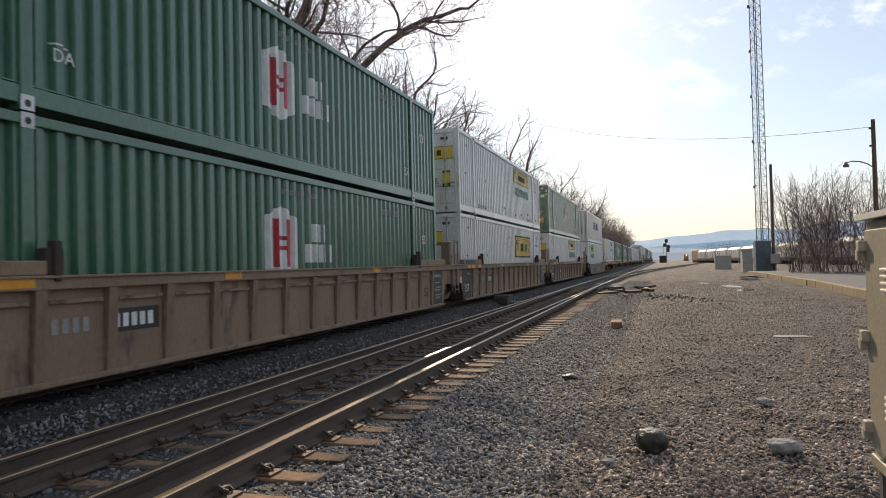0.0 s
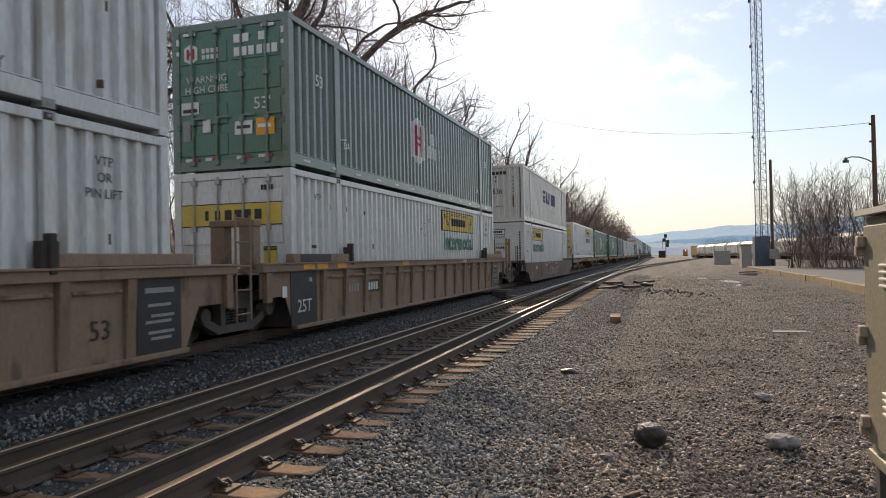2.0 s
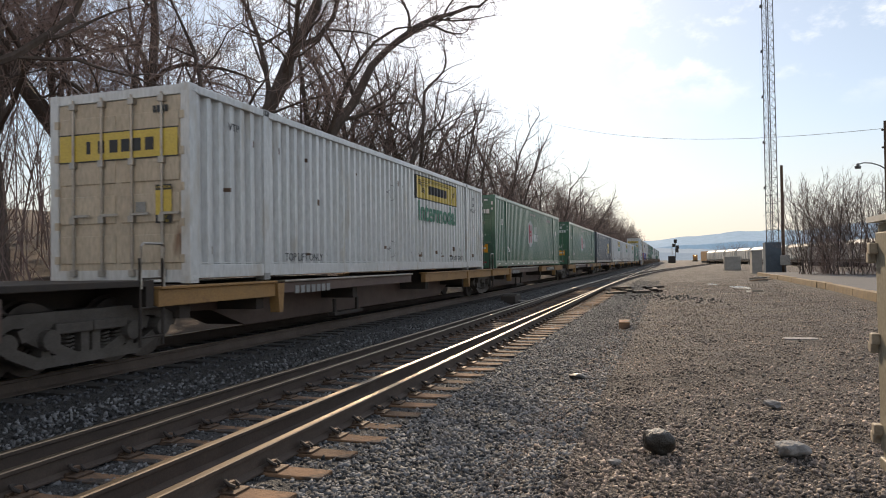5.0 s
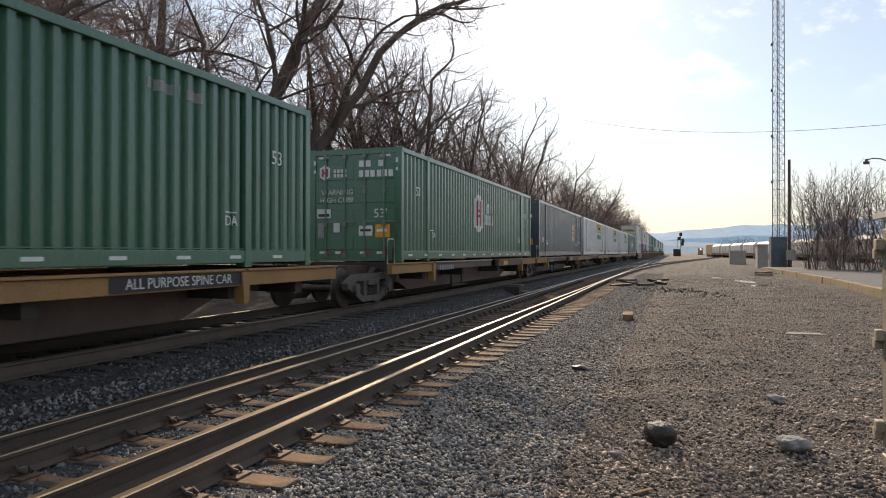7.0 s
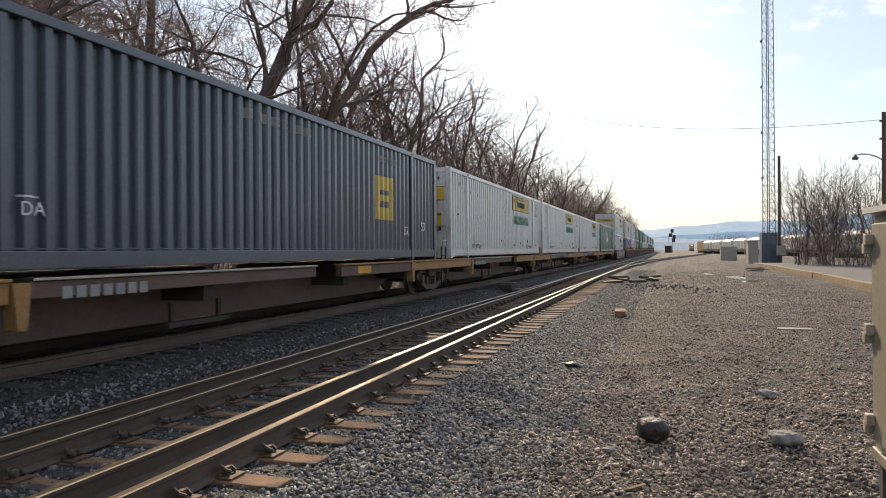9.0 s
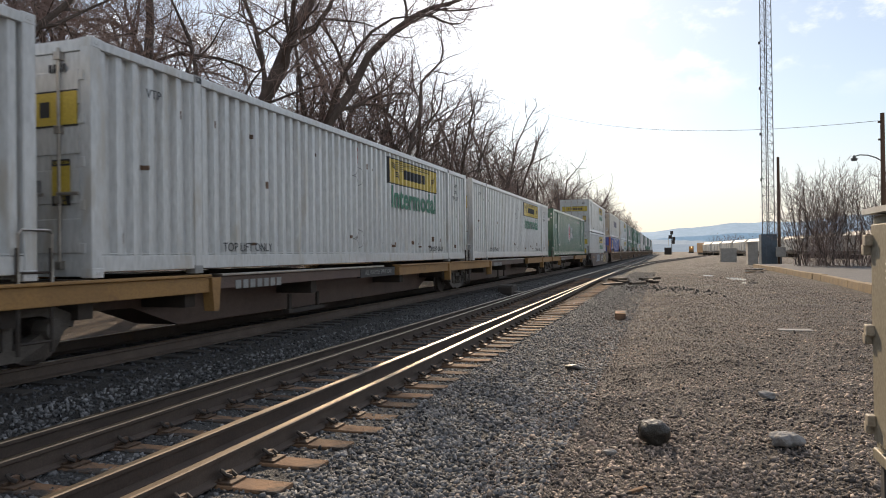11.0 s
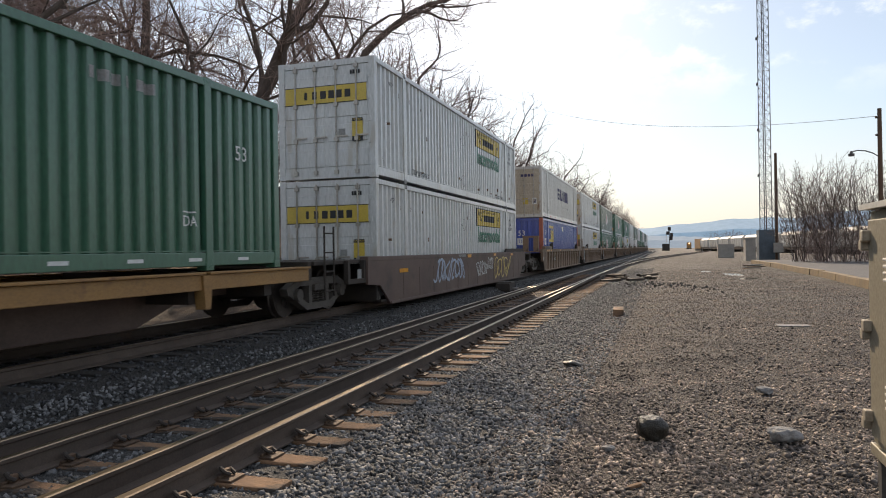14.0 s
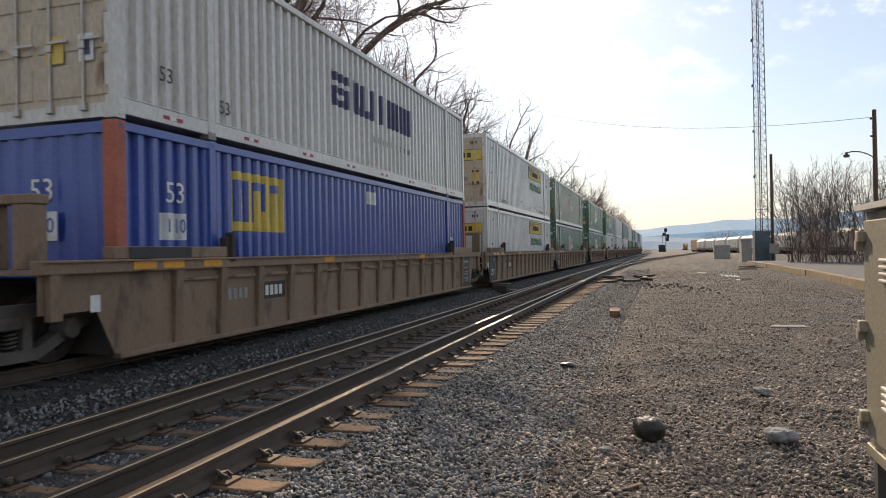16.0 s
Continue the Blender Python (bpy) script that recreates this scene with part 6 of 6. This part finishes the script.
make_bushes()
spindles("woods", "far clump of bare trees across the yard", 130, lambda r: (24 + 22 * r.random(), 405 + 25 * r.random()), lambda r: (r.uniform(5, 9.5), r.uniform(0.06, 0.12)), M_TWIG, 27, 0.2)
spindles("undergrowth", "tangled dry brush behind the platform", 300, lambda r: (10.6 + 7 * r.random(), 59.5 + 9 * r.random()), lambda r: (r.uniform(1.5, 5.0), r.uniform(0.01, 0.02)), M_TWIG, 8, 0.25)


# ---- loose ballast and gravel ----
def stones(name, label, mat, count, place, size, seed):
    """Many small angular stones as one mesh."""
    rng = np.random.default_rng(seed)
    base = np.array([(1, 0, 0), (-1, 0, 0), (0, 1, 0), (0, -1, 0), (0, 0, 1), (0, 0, -1), (0.6, 0.6, 0.55), (-0.65, 0.5, 0.5)], float)
    tri = np.array([(6, 4, 0), (6, 0, 2), (6, 2, 4), (7, 4, 2), (7, 2, 1), (7, 1, 4), (4, 3, 0), (4, 1, 3), (5, 2, 0), (5, 1, 2), (5, 0, 3), (5, 3, 1)])
    pos, sz = place(rng, count), size(rng, count)
    jit = base[None] * (1 + rng.uniform(-0.3, 0.3, (count, 8, 3))) * np.array([1, 0.8, 0.62])
    q = rng.normal(size=(count, 4))
    q[:, 1:3] *= 0.55
    q /= np.linalg.norm(q, axis=1)[:, None]
    w, x, y, z = q.T
    rot = np.stack([1 - 2 * (y * y + z * z), 2 * (x * y - w * z), 2 * (x * z + w * y), 2 * (x * y + w * z), 1 - 2 * (x * x + z * z), 2 * (y * z - w * x),
                    2 * (x * z - w * y), 2 * (y * z + w * x), 1 - 2 * (x * x + y * y)], 1).reshape(count, 3, 3)
    v = np.einsum("nij,nkj->nki", rot, jit) * sz[:, None, None] + pos[:, None]
    f = (tri[None] + 8 * np.arange(count)[:, None, None]).reshape(-1, 3)
    me = bpy.data.meshes.new(name)
    me.vertices.add(count * 8)
    me.vertices.foreach_set("co", v.reshape(-1))
    me.loops.add(len(f) * 3)
    me.loops.foreach_set("vertex_index", f.reshape(-1).astype(np.int32))
    me.polygons.add(len(f))
    me.polygons.foreach_set("loop_start", np.arange(0, len(f) * 3, 3, dtype=np.int32))
    me.update(calc_edges=True)
    me.materials.append(mat)
    tagged(new(name, me), label, "gravel", kind="stuff")


def strip(x0, x1, y0, y1, near=1.0, lift=0.0, fan=None):
    """Places over a strip of ground, thinning out with distance; fan lets the strip widen along its way."""
    def place(rng, n):
        u = rng.uniform(0, 1, n)
        y = y0 * (y1 / y0) ** (u ** near)
        x = x0 + (np.minimum(x1, fan * y + 0.5) - x0 if fan else x1 - x0) * rng.uniform(0, 1, n)
        z = np.array([ground_height(a, b) for a, b in zip(x, y)]) + lift
        return np.stack([x, y, z], 1)
    return place


stones("ballast", "loose grey angular ballast along the track", M_BALLAST, 24000, strip(-2.72, -0.9, 3.2, 60, 1.2), lambda r, n: r.uniform(0.016, 0.042, n), 1)
stones("ballast", "grey ballast between the rails", M_BALLAST, 10000, strip(-5.8, -2.7, 2.6, 34), lambda r, n: r.uniform(0.016, 0.036, n), 2)
stones("ballast", "clean grey ballast between the two tracks", M_BALLAST, 6000, strip(-6.15, -5.35, 3.0, 36, 1.0, 0.01), lambda r, n: r.uniform(0.018, 0.038, n), 3)
stones("ballast", "oily ballast under the train, darkened for its shade", M_OIL_SHADE, 4500, strip(-9.4, -6.1, 4.0, 30, 1.0, 0.01), lambda r, n: r.uniform(0.018, 0.038, n), 7)
stones("gravel", "small brown gravel scattered over the yard", M_GRAVEL, 64000, strip(-1.6, 6.5, 3.6, 55, 1.1, 0.0, 0.28), lambda r, n: 0.007 + 0.02 * r.uniform(0, 1, n) ** 1.6, 4)
stones("gravel", "larger flat pebbles among the yard gravel", M_GRAVEL, 9000, strip(-1.4, 6.0, 3.6, 48, 1.0, 0.004, 0.28), lambda r, n: 0.018 + 0.028 * r.uniform(0, 1, n) ** 2.2, 5)


def patch(x0, x1, y0, y1):
    """Even places over a patch of ground."""
    def place(rng, n):
        x, y = rng.uniform(x0, x1, n), rng.uniform(y0, y1, n)
        return np.stack([x, y, np.array([ground_height(a, b) for a, b in zip(x, y)])], 1)
    return place


stones("ballast", "grey ballast beside the track", M_BALLAST, 5000, patch(-5.8, -0.9, -4, 3.2), lambda r, n: r.uniform(0.018, 0.038, n), 11)
stones("gravel", "small brown gravel in the yard", M_GRAVEL, 6000, patch(-1.6, 4.2, -4, 3.2), lambda r, n: 0.009 + 0.024 * r.uniform(0, 1, n) ** 2.0, 12)


# ---- what moves ----
def motions():
    times = [0, 2, 4, 6, 8, 10, 12, 14, 16]
    for ob, s, z in MOVERS:
        walk(ob, [(t, pose(TRAIN_X, s - travelled(t), TRAIN_Z + z)) for t in times])
        # wheels roll on the rails while their car is near
        if z == 0 and s < 300:
            for w in [c for c in ob.children_recursive if c.name.startswith("wheelset")]:
                y = w.matrix_basis.translation.y
                walk(w, [(k / 30, pose(0, y, 0.42, math.degrees(travelled(k / 30) / 0.42))) for k in range(0, 481)])


motions()
